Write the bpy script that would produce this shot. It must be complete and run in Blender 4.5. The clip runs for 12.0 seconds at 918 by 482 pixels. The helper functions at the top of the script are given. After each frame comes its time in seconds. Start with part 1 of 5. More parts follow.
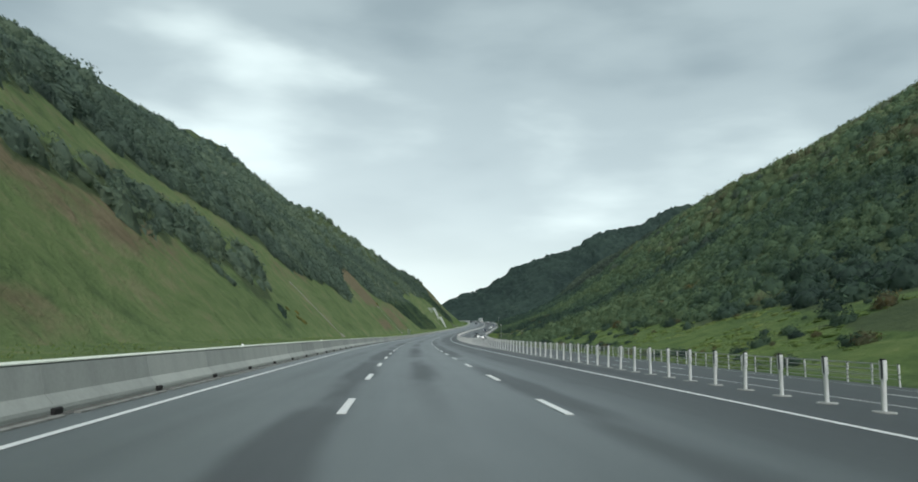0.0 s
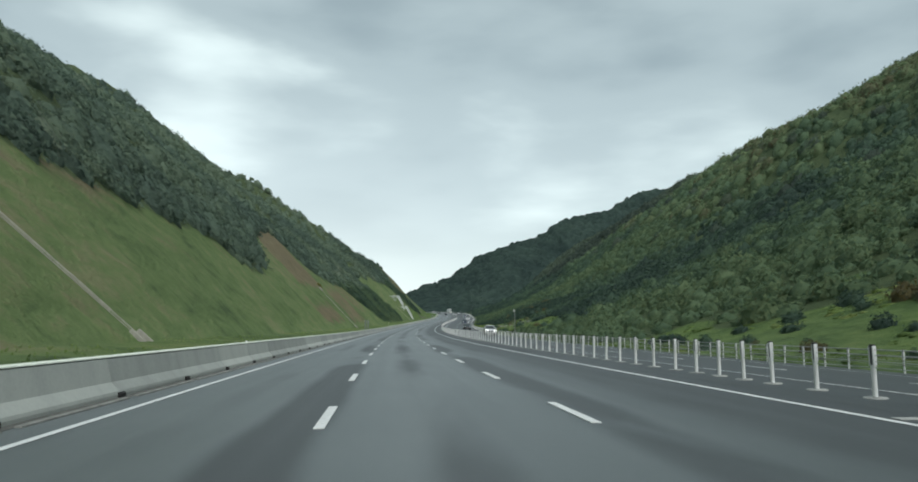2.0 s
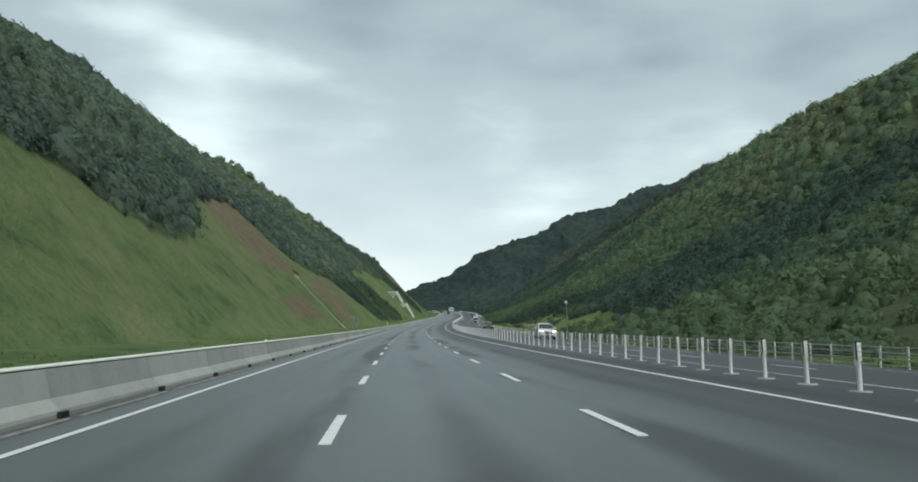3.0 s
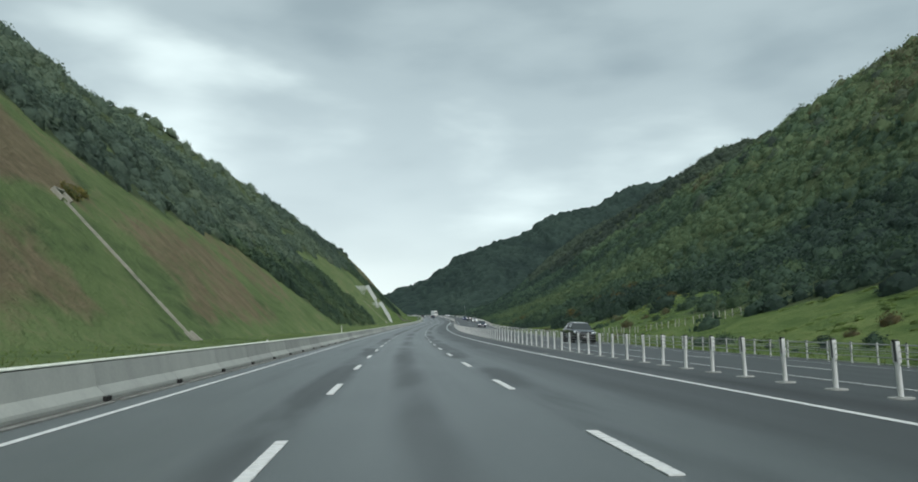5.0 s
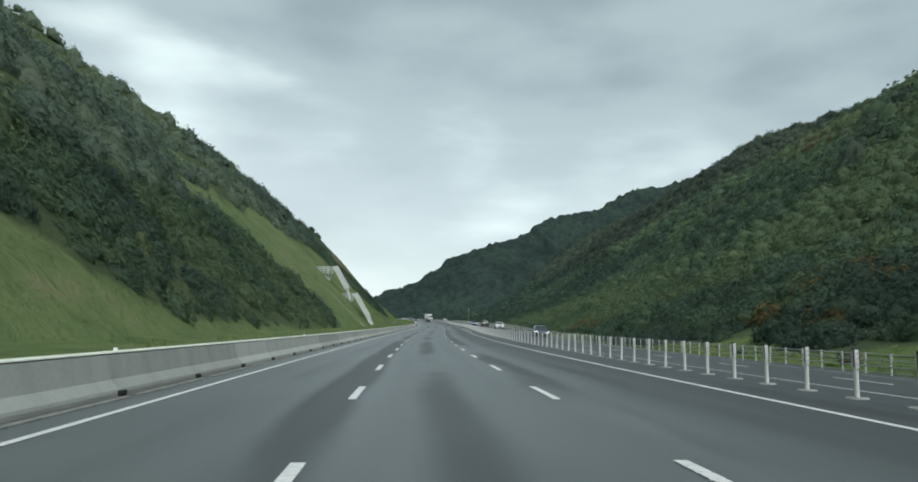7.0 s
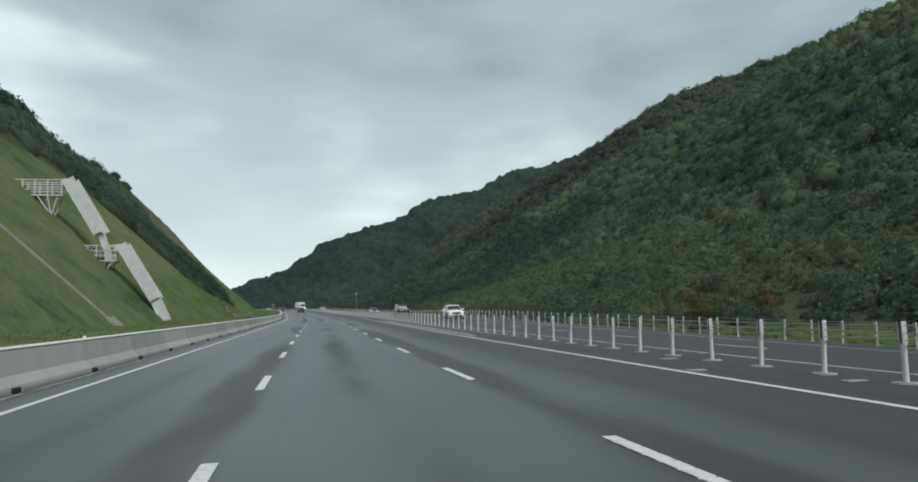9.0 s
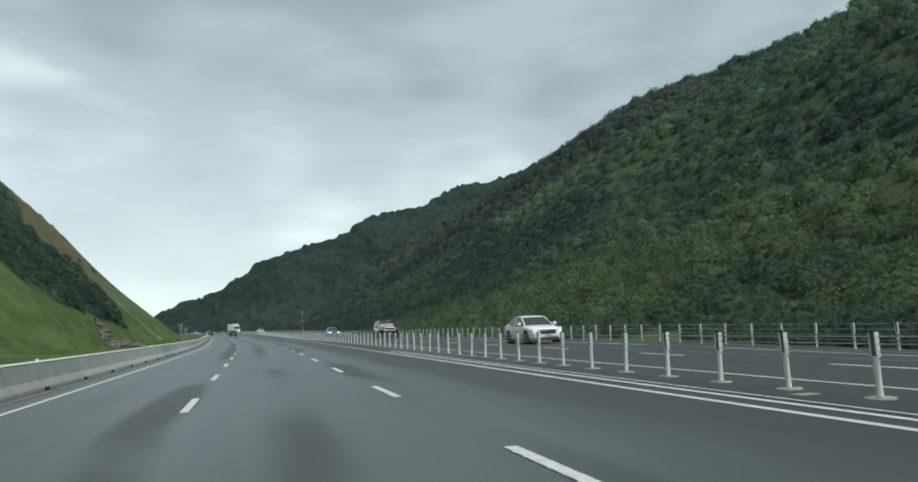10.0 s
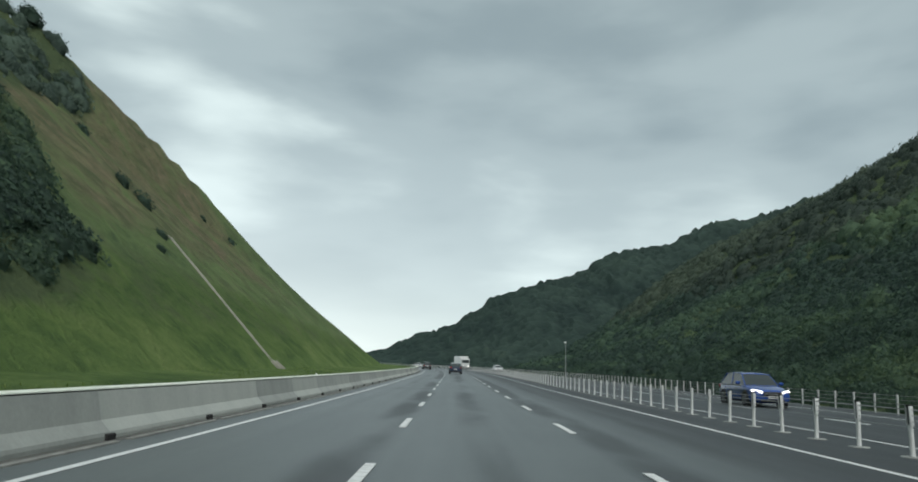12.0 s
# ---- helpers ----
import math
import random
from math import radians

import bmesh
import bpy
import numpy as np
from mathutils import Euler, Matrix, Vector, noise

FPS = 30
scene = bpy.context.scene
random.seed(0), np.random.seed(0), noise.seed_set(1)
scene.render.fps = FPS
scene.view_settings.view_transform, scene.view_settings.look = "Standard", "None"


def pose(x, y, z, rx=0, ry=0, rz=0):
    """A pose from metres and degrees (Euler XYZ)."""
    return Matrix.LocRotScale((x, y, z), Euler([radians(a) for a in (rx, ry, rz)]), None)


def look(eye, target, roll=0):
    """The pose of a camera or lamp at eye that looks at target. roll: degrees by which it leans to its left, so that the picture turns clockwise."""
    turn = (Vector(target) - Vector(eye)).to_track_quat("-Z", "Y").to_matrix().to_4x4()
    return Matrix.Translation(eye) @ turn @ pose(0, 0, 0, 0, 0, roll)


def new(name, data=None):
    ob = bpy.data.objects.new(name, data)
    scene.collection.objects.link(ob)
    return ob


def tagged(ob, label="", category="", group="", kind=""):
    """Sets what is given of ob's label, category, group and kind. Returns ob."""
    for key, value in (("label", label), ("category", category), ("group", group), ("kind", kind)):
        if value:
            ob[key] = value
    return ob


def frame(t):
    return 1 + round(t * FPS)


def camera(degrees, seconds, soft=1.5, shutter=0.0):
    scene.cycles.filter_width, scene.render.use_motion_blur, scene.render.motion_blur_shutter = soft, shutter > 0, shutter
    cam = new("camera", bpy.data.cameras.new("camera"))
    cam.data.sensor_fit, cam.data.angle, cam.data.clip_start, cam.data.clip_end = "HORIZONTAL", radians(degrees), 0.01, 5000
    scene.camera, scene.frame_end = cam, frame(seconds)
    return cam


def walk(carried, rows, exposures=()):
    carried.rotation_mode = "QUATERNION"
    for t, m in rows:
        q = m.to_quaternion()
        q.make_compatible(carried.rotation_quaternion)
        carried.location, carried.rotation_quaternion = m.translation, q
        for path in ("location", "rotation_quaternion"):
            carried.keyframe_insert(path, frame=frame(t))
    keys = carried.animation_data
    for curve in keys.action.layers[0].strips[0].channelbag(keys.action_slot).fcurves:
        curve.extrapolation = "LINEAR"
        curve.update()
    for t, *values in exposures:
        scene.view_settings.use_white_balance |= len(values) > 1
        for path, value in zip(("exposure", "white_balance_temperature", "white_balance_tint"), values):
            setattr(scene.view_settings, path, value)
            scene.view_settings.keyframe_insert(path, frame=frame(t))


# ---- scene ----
cam = camera(66.0, 12.0, soft=1.8)
# seconds, eye x y z, yaw, pitch, roll
PATH = [
    (0, -0.857, 0.000, 1.150, -4.847, 7.486, 0.708),
    (0.5, -0.747, 19.636, 1.136, -5.716, 6.860, 0.740),
    (1, -0.462, 39.317, 1.101, -6.917, 7.220, 0.340),
    (1.5, -0.048, 59.033, 1.055, -8.163, 6.828, -0.293),
    (2, 0.551, 78.776, 1.010, -8.274, 6.931, -0.448),
    (2.5, 1.309, 98.538, 0.973, -8.302, 6.924, -0.640),
    (4.5, 6.598, 177.540, 1.066, -9.903, 7.007, -1.047),
    (5, 8.364, 197.238, 1.177, -10.492, 7.397, -1.212),
    (5.5, 10.071, 216.922, 1.331, -10.273, 7.671, -0.554),
    (6, 12.016, 236.557, 1.530, -10.436, 8.060, -0.265),
    (6.5, 14.191, 256.134, 1.774, -10.910, 7.739, 0.101),
    (8.5, 24.748, 333.752, 3.189, -16.577, 8.852, -0.285),
    (9, 27.929, 352.921, 3.638, -21.781, 6.832, -1.879),
    (9.5, 31.360, 371.961, 4.118, -25.319, 7.064, -4.251),
    (10, 34.906, 390.877, 4.622, -26.725, 8.202, -3.078),
    (10.5, 38.570, 409.649, 5.145, -26.863, 8.241, -7.314),
    (11, 41.886, 428.339, 5.679, -20.737, 10.804, -2.451),
    (11.5, 44.975, 446.894, 6.217, -12.036, 11.780, 0.500),
    (12, 47.838, 465.280, 6.750, -7.823, 11.900, 2.100),
]


def aim(x, y, z, yaw, pitch, roll):
    a, b = radians(yaw), radians(pitch)
    way = Vector((-math.sin(a) * math.cos(b), math.cos(a) * math.cos(b), math.sin(b)))
    eye = Vector((x, y, z))
    return look(eye, eye + 2 * way, roll)


walk(cam, [(t, aim(*row)) for t, *row in PATH], exposures=((0.0, 0.12, 6340, 10), (8.4, 0.10, 6340, 10), (9.0, 0.0, 6340, 10), (9.6, 0.11, 6340, 10), (11.0, 0.13, 6360, 10), (11.5, -0.06, 6390, 10), (12.0, -0.02, 6410, 10)))

# ---- sky and light ----
world = bpy.data.worlds.new("overcast_sky")
scene.world = world
world.use_nodes = True
WN, WL = world.node_tree.nodes, world.node_tree.links
WN.clear()


def wnode(kind, **values):
    n = WN.new(kind)
    for key, v in values.items():
        n.inputs[key].default_value = v
    return n


sky = WN.new("ShaderNodeTexSky")
sky.sky_type = "NISHITA"
sky.sun_disc = False
sky.sun_elevation, sky.sun_rotation = radians(49), radians(175)
sky.altitude, sky.air_density, sky.dust_density = 100, 1.0, 2.0
coord = WN.new("ShaderNodeTexCoord")
split = WN.new("ShaderNodeSeparateXYZ")
WL.new(coord.outputs["Generated"], split.inputs[0])


def wmath(op, a, b=None, c=None, clamp=False):
    n = WN.new("ShaderNodeMath")
    n.operation, n.use_clamp = op, clamp
    for i, v in enumerate((a, b, c)):
        if v is None:
            continue
        if isinstance(v, (int, float)):
            n.inputs[i].default_value = v
        else:
            WL.new(v, n.inputs[i])
    return n.outputs[0]


def wcloud(scale, detail, rough, distortion, shift, tall):
    m = WN.new("ShaderNodeMapping")
    m.inputs["Location"].default_value = shift
    m.inputs["Scale"].default_value = (1.0, 1.0, tall)
    WL.new(coord.outputs["Generated"], m.inputs[0])
    n = wnode("ShaderNodeTexNoise", Scale=scale, Detail=detail, Roughness=rough, Distortion=distortion)
    WL.new(m.outputs[0], n.inputs["Vector"])
    return n.outputs["Fac"]


# a low deck of broad soft cloud, thinnest and brightest down the valley
big = wcloud(1.7, 3.0, 0.42, 0.0, (3.1, 1.2, 0.4), 2.6)
small = wcloud(4.2, 4.0, 0.5, 0.15, (7.7, 2.9, 1.3), 3.0)
mix = wmath("ADD", wmath("MULTIPLY", big, 0.78), wmath("MULTIPLY", small, 0.24))
open_way = WN.new("ShaderNodeVectorMath")
open_way.operation = "DOT_PRODUCT"
open_way.inputs[1].default_value = Vector((-0.24, 0.95, 0.13)).normalized()
WL.new(coord.outputs["Generated"], open_way.inputs[0])
thin = wmath("POWER", wmath("MAXIMUM", open_way.outputs["Value"], 0.0), 16.0)
mix = wmath("SUBTRACT", mix, wmath("MULTIPLY", thin, 0.16))
mix = wmath("ADD", mix, wmath("MULTIPLY", wmath("MAXIMUM", split.outputs["Z"], 0.0), 0.12))
# and thinner again behind, where the sun stands
back_way = WN.new("ShaderNodeVectorMath")
back_way.operation = "DOT_PRODUCT"
back_way.inputs[1].default_value = Vector((-0.32, -0.68, 0.66)).normalized()
WL.new(coord.outputs["Generated"], back_way.inputs[0])
mix = wmath("SUBTRACT", mix, wmath("MULTIPLY", wmath("POWER", wmath("MAXIMUM", back_way.outputs["Value"], 0.0), 2.0), 0.30))
ramp = WN.new("ShaderNodeValToRGB")
WL.new(mix, ramp.inputs[0])
r = ramp.color_ramp
r.interpolation = "EASE"
r.elements[0].position, r.elements[0].color = 0.28, (0.80, 0.92, 0.88, 1)
r.elements[1].position, r.elements[1].color = 0.56, (0.295, 0.368, 0.372, 1)
e = r.elements.new(0.43)
e.color = (0.42, 0.505, 0.50, 1)
low = wmath("POWER", wmath("SUBTRACT", 1.0, wmath("MULTIPLY", wmath("MAXIMUM", split.outputs["Z"], 0.0), 2.5), clamp=True), 1.8)
bright = WN.new("ShaderNodeMixRGB")
bright.inputs[2].default_value = (1.18, 1.29, 1.23, 1)
down_valley = wmath("POWER", wmath("MAXIMUM", open_way.outputs["Value"], 0.0), 8.0)
WL.new(wmath("MULTIPLY", low, wmath("ADD", 0.22, wmath("MULTIPLY", down_valley, 0.62))), bright.inputs[0])
WL.new(ramp.outputs[0], bright.inputs[1])
deck = wnode("ShaderNodeBackground", Strength=0.95)
WL.new(bright.outputs[0], deck.inputs[0])
blue = wnode("ShaderNodeBackground", Strength=0.02)
WL.new(sky.outputs[0], blue.inputs[0])
both = WN.new("ShaderNodeAddShader")
WL.new(deck.outputs[0], both.inputs[0])
WL.new(blue.outputs[0], both.inputs[1])
wout = WN.new("ShaderNodeOutputWorld")
WL.new(both.outputs[0], wout.inputs[0])

sun = new("sun", bpy.data.lights.new("sun", "SUN"))
sun.data.energy, sun.data.angle, sun.data.color = 2.0, radians(30), (1.0, 0.97, 0.92)
sun.matrix_world = look((55, -210, 240), (0, 0, 0))
scene.view_settings.exposure = 0.14

# ---- materials ----
def material(name, rough=0.7, metal=0.0):
    m = bpy.data.materials.new(name)
    m.use_nodes = True
    b = m.node_tree.nodes["Principled BSDF"]
    b.inputs["Roughness"].default_value, b.inputs["Metallic"].default_value = rough, metal
    return m, m.node_tree.nodes, m.node_tree.links, b


def noise_of(N, L, vec, scale, detail=4.0, rough=0.55, distortion=0.0, stretch=None):
    if stretch is not None:
        mp = N.new("ShaderNodeMapping")
        mp.inputs["Scale"].default_value = stretch
        L.new(vec, mp.inputs[0])
        vec = mp.outputs[0]
    n = N.new("ShaderNodeTexNoise")
    n.inputs["Scale"].default_value, n.inputs["Detail"].default_value = scale, detail
    n.inputs["Roughness"].default_value, n.inputs["Distortion"].default_value = rough, distortion
    L.new(vec, n.inputs["Vector"])
    return n.outputs["Fac"]


def ramp_of(N, L, fac, stops):
    n = N.new("ShaderNodeValToRGB")
    cr = n.color_ramp
    cr.elements[0].position, cr.elements[0].color = stops[0][0], (*stops[0][1], 1)
    cr.elements[1].position, cr.elements[1].color = stops[-1][0], (*stops[-1][1], 1)
    for p, c in stops[1:-1]:
        cr.elements.new(p).color = (*c, 1)
    L.new(fac, n.inputs[0])
    return n.outputs[0]


def blend(N, L, fac, a, b, mode="MIX"):
    n = N.new("ShaderNodeMixRGB")
    n.blend_type = mode
    for i, v in enumerate((fac, a, b)):
        if isinstance(v, (int, float)):
            n.inputs[i].default_value = v
        elif isinstance(v, tuple):
            n.inputs[i].default_value = (*v, 1)
        else:
            L.new(v, n.inputs[i])
    return n.outputs[0]


def arith(N, L, op, a, b=0.0, clamp=False):
    n = N.new("ShaderNodeMath")
    n.operation, n.use_clamp = op, clamp
    for i, v in enumerate((a, b)):
        if isinstance(v, (int, float)):
            n.inputs[i].default_value = v
        else:
            L.new(v, n.inputs[i])
    return n.outputs[0]


def bump_of(N, L, b, height, strength, distance):
    n = N.new("ShaderNodeBump")
    n.inputs["Strength"].default_value, n.inputs["Distance"].default_value = strength, distance
    L.new(height, n.inputs["Height"])
    L.new(n.outputs[0], b.inputs["Normal"])


def where(N, kind="Object"):
    return N.new("ShaderNodeTexCoord").outputs[kind]


def attribute(N, name):
    n = N.new("ShaderNodeAttribute")
    n.attribute_name = name
    return n.outputs["Fac"]


def smooth(N, L, fac, lo, hi):
    n = N.new("ShaderNodeMapRange")
    n.interpolation_type = "SMOOTHSTEP"
    n.inputs["From Min"].default_value, n.inputs["From Max"].default_value = lo, hi
    L.new(fac, n.inputs["Value"])
    return n.outputs["Result"]


def plain(name, colour, rough=0.6, metal=0.0, scale=6.0, vary=0.18, bump=0.0):
    """A painted, cast or moulded surface with slight stains at two scales."""
    m, N, L, b = material(name, rough, metal)
    v = where(N)
    a = noise_of(N, L, v, scale, 5.0)
    c = noise_of(N, L, v, scale * 7, 3.0)
    f = arith(N, L, "ADD", arith(N, L, "MULTIPLY", a, 0.7), arith(N, L, "MULTIPLY", c, 0.3))
    dark = tuple(x * (1 - vary) for x in colour)
    light = tuple(min(1.0, x * (1 + vary)) for x in colour)
    L.new(ramp_of(N, L, f, [(0.3, dark), (0.7, light)]), b.inputs["Base Color"])
    if bump:
        bump_of(N, L, b, c, bump, 0.01)
    return m


def make_asphalt():
    m, N, L, b = material("asphalt", 0.4)
    uv = where(N, "UV")
    sep = N.new("ShaderNodeSeparateXYZ")
    L.new(uv, sep.inputs[0])
    lat = sep.outputs["Y"]
    fine = noise_of(N, L, uv, 45.0, 3.0)
    mottled = noise_of(N, L, uv, 0.8, 5.0, stretch=(0.30, 1.0, 1.0))
    streak = noise_of(N, L, uv, 1.0, 5.0, 0.55, stretch=(0.03, 1.6, 1.0))
    damp = noise_of(N, L, uv, 1.0, 4.0, 0.5, 0.4, stretch=(0.07, 0.30, 1.0))
    wander = arith(N, L, "MULTIPLY", arith(N, L, "SUBTRACT", noise_of(N, L, uv, 1.0, 3.0, stretch=(0.10, 0.02, 1.0)), 0.5), 0.5)
    at_lat = arith(N, L, "ADD", lat, wander)
    # damp seams follow the joints beside the lane lines; the middle of the lane stays damp
    seam = None
    for at, half, much in ((-1.98, 0.75, 1.0), (1.98, 0.80, 1.0), (-0.15, 0.80, 0.62), (5.9, 0.9, 0.5), (-3.4, 0.6, 0.3), (3.6, 0.8, 0.4)):
        d = arith(N, L, "ABSOLUTE", arith(N, L, "SUBTRACT", at_lat, at))
        k = arith(N, L, "MULTIPLY", smooth(N, L, arith(N, L, "SUBTRACT", 1.0, arith(N, L, "DIVIDE", d, half), clamp=True), 0.0, 1.0), much)
        seam = k if seam is None else arith(N, L, "MAXIMUM", seam, k)
    wet = smooth(N, L, arith(N, L, "MULTIPLY", seam, smooth(N, L, damp, 0.30, 0.66)), 0.05, 0.62)
    tone = arith(N, L, "ADD", arith(N, L, "MULTIPLY", mottled, 0.45), arith(N, L, "ADD", arith(N, L, "MULTIPLY", streak, 0.4), arith(N, L, "MULTIPLY", fine, 0.15)))
    dry = ramp_of(N, L, tone, [(0.3, (0.061, 0.074, 0.076)), (0.52, (0.085, 0.101, 0.103)), (0.75, (0.116, 0.134, 0.135))])
    # newer, darker asphalt lies from the right-hand lane across the median
    fresh = smooth(N, L, at_lat, 2.0, 4.6)
    # this tone gets darker still between 395 and 450 along the road
    right_tone = blend(N, L, smooth(N, L, sep.outputs["X"], 395.0, 450.0), (0.037, 0.044, 0.046), (0.020, 0.024, 0.026))
    dry = blend(N, L, arith(N, L, "MULTIPLY", fresh, 0.82), dry, right_tone)
    L.new(blend(N, L, arith(N, L, "MULTIPLY", wet, 0.72), dry, (0.025, 0.029, 0.031)), b.inputs["Base Color"])
    rough = arith(N, L, "ADD", 0.33, arith(N, L, "MULTIPLY", streak, 0.18))
    rough = arith(N, L, "ADD", rough, arith(N, L, "MULTIPLY", fresh, 0.14))
    L.new(arith(N, L, "ADD", rough, arith(N, L, "MULTIPLY", wet, 0.10)), b.inputs["Roughness"])
    b.inputs["Specular IOR Level"].default_value = 0.5
    bump_of(N, L, b, fine, 0.4, 0.01)
    return m


def make_hillside():
    """Rough grass, bare cut soil and dark low scrub, told apart by the shares stored on the ground."""
    m, N, L, b = material("hillside", 0.95)
    v = where(N)
    g1, g2, g3 = noise_of(N, L, v, 0.06, 5.0), noise_of(N, L, v, 0.42, 6.0, 0.6, 0.6), noise_of(N, L, v, 2.4, 6.0, 0.72)
    down = noise_of(N, L, v, 0.55, 5.0, 0.6, 0.5, stretch=(1.0, 1.0, 0.7))
    blotch = noise_of(N, L, v, 0.20, 5.0, 0.62, 1.2, stretch=(1.0, 0.6, 1.5))
    tone = arith(N, L, "ADD", arith(N, L, "MULTIPLY", g1, 0.26), arith(N, L, "ADD", arith(N, L, "MULTIPLY", g2, 0.26), arith(N, L, "MULTIPLY", g3, 0.20)))
    tone = arith(N, L, "ADD", tone, arith(N, L, "MULTIPLY", blotch, 0.28))
    tone = arith(N, L, "ADD", arith(N, L, "MULTIPLY", arith(N, L, "SUBTRACT", tone, 0.5), 1.55), 0.5)
    grass = ramp_of(N, L, tone, [(0.34, (0.060, 0.092, 0.044)), (0.44, (0.104, 0.152, 0.062)), (0.53, (0.132, 0.182, 0.076)), (0.62, (0.172, 0.190, 0.096)), (0.72, (0.226, 0.214, 0.130))])
    lush = ramp_of(N, L, tone, [(0.36, (0.044, 0.080, 0.028)), (0.50, (0.088, 0.138, 0.044)), (0.64, (0.140, 0.188, 0.066)), (0.74, (0.210, 0.215, 0.104))])
    fresh = smooth(N, L, arith(N, L, "ADD", attribute(N, "lush"), arith(N, L, "MULTIPLY", arith(N, L, "SUBTRACT", g1, 0.5), 1.0)), 0.25, 0.75)
    grass = blend(N, L, fresh, grass, lush)
    soil = ramp_of(N, L, arith(N, L, "ADD", arith(N, L, "MULTIPLY", down, 0.55), arith(N, L, "MULTIPLY", g3, 0.45)), [(0.34, (0.112, 0.092, 0.060)), (0.50, (0.166, 0.131, 0.087)), (0.66, (0.232, 0.186, 0.128))])
    scrub = ramp_of(N, L, arith(N, L, "ADD", arith(N, L, "MULTIPLY", g2, 0.5), arith(N, L, "MULTIPLY", g3, 0.5)), [(0.33, (0.040, 0.062, 0.034)), (0.66, (0.090, 0.118, 0.056))])
    patchy = arith(N, L, "ADD", arith(N, L, "MULTIPLY", noise_of(N, L, v, 0.13, 4.0, 0.6, 0.8), 0.55), arith(N, L, "MULTIPLY", g2, 0.45))
    bare = smooth(N, L, arith(N, L, "ADD", attribute(N, "soil"), arith(N, L, "MULTIPLY", arith(N, L, "SUBTRACT", patchy, 0.5), 2.2)), 0.28, 0.80)
    bush = smooth(N, L, arith(N, L, "ADD", attribute(N, "scrub"), arith(N, L, "MULTIPLY", arith(N, L, "SUBTRACT", g2, 0.5), 0.9)), 0.35, 0.65)
    L.new(blend(N, L, bush, blend(N, L, arith(N, L, "MULTIPLY", bare, 0.85), grass, soil), scrub), b.inputs["Base Color"])
    b.inputs["Specular IOR Level"].default_value = 0.1
    h = arith(N, L, "ADD", arith(N, L, "MULTIPLY", g3, 0.35), arith(N, L, "MULTIPLY", g2, 0.8))
    bump_of(N, L, b, h, 1.0, 0.6)
    return m


def make_foliage(name, stops, rough=0.85):
    m, N, L, b = material(name, rough)
    v = where(N)
    tone = attribute(N, "tone")
    isle = N.new("ShaderNodeNewGeometry").outputs["Random Per Island"]
    leaf = noise_of(N, L, v, 2.2, 6.0, 0.78)
    f = arith(N, L, "ADD", arith(N, L, "MULTIPLY", tone, 0.72), arith(N, L, "ADD", arith(N, L, "MULTIPLY", isle, 0.08), arith(N, L, "MULTIPLY", arith(N, L, "SUBTRACT", leaf, 0.40), 0.5)))
    L.new(ramp_of(N, L, f, stops), b.inputs["Base Color"])
    b.inputs["Specular IOR Level"].default_value = 0.2
    bump_of(N, L, b, leaf, 0.7, 0.4)
    # thin leaves let part of the light through
    glow = N.new("ShaderNodeBsdfTranslucent")
    colour = ramp_of(N, L, f, stops)
    L.new(colour, glow.inputs["Color"])
    mix = N.new("ShaderNodeMixShader")
    mix.inputs[0].default_value = 0.38
    L.new(b.outputs[0], mix.inputs[1])
    L.new(glow.outputs[0], mix.inputs[2])
    L.new(mix.outputs[0], N["Material Output"].inputs["Surface"])
    return m


ASPHALT = make_asphalt()
HILLSIDE = make_hillside()
SCRUB_STOPS = [(0.06, (0.041, 0.068, 0.058)), (0.3, (0.074, 0.123, 0.086)), (0.5, (0.112, 0.175, 0.098)), (0.7, (0.168, 0.228, 0.115)), (0.8, (0.112, 0.108, 0.066)), (0.94, (0.15, 0.126, 0.05))]
# the next three ramps are greyed: distance haze put into the foliage colour
HAZY_STOPS = [(0.06, (0.076, 0.114, 0.095)), (0.32, (0.122, 0.177, 0.133)), (0.55, (0.171, 0.231, 0.155)), (0.85, (0.189, 0.234, 0.175))]
UPPER_STOPS = [(0.06, (0.053, 0.076, 0.062)), (0.32, (0.090, 0.123, 0.089)), (0.55, (0.132, 0.164, 0.104)), (0.85, (0.176, 0.178, 0.118))]
HAZY_RIDGE_STOPS = [(0.06, (0.030, 0.052, 0.047)), (0.40, (0.055, 0.088, 0.073)), (0.80, (0.086, 0.122, 0.090))]
FOLIAGE = make_foliage("foliage", SCRUB_STOPS)
HAZY_FOLIAGE = make_foliage("hazy_foliage", HAZY_STOPS)
UPPER_FOLIAGE = make_foliage("upper_foliage", UPPER_STOPS)
HAZY_RIDGE_FOLIAGE = make_foliage("hazy_ridge_foliage", HAZY_RIDGE_STOPS)

# ---- the line of the road ----
STEP = 2.0
ROAD_END = 1300.0


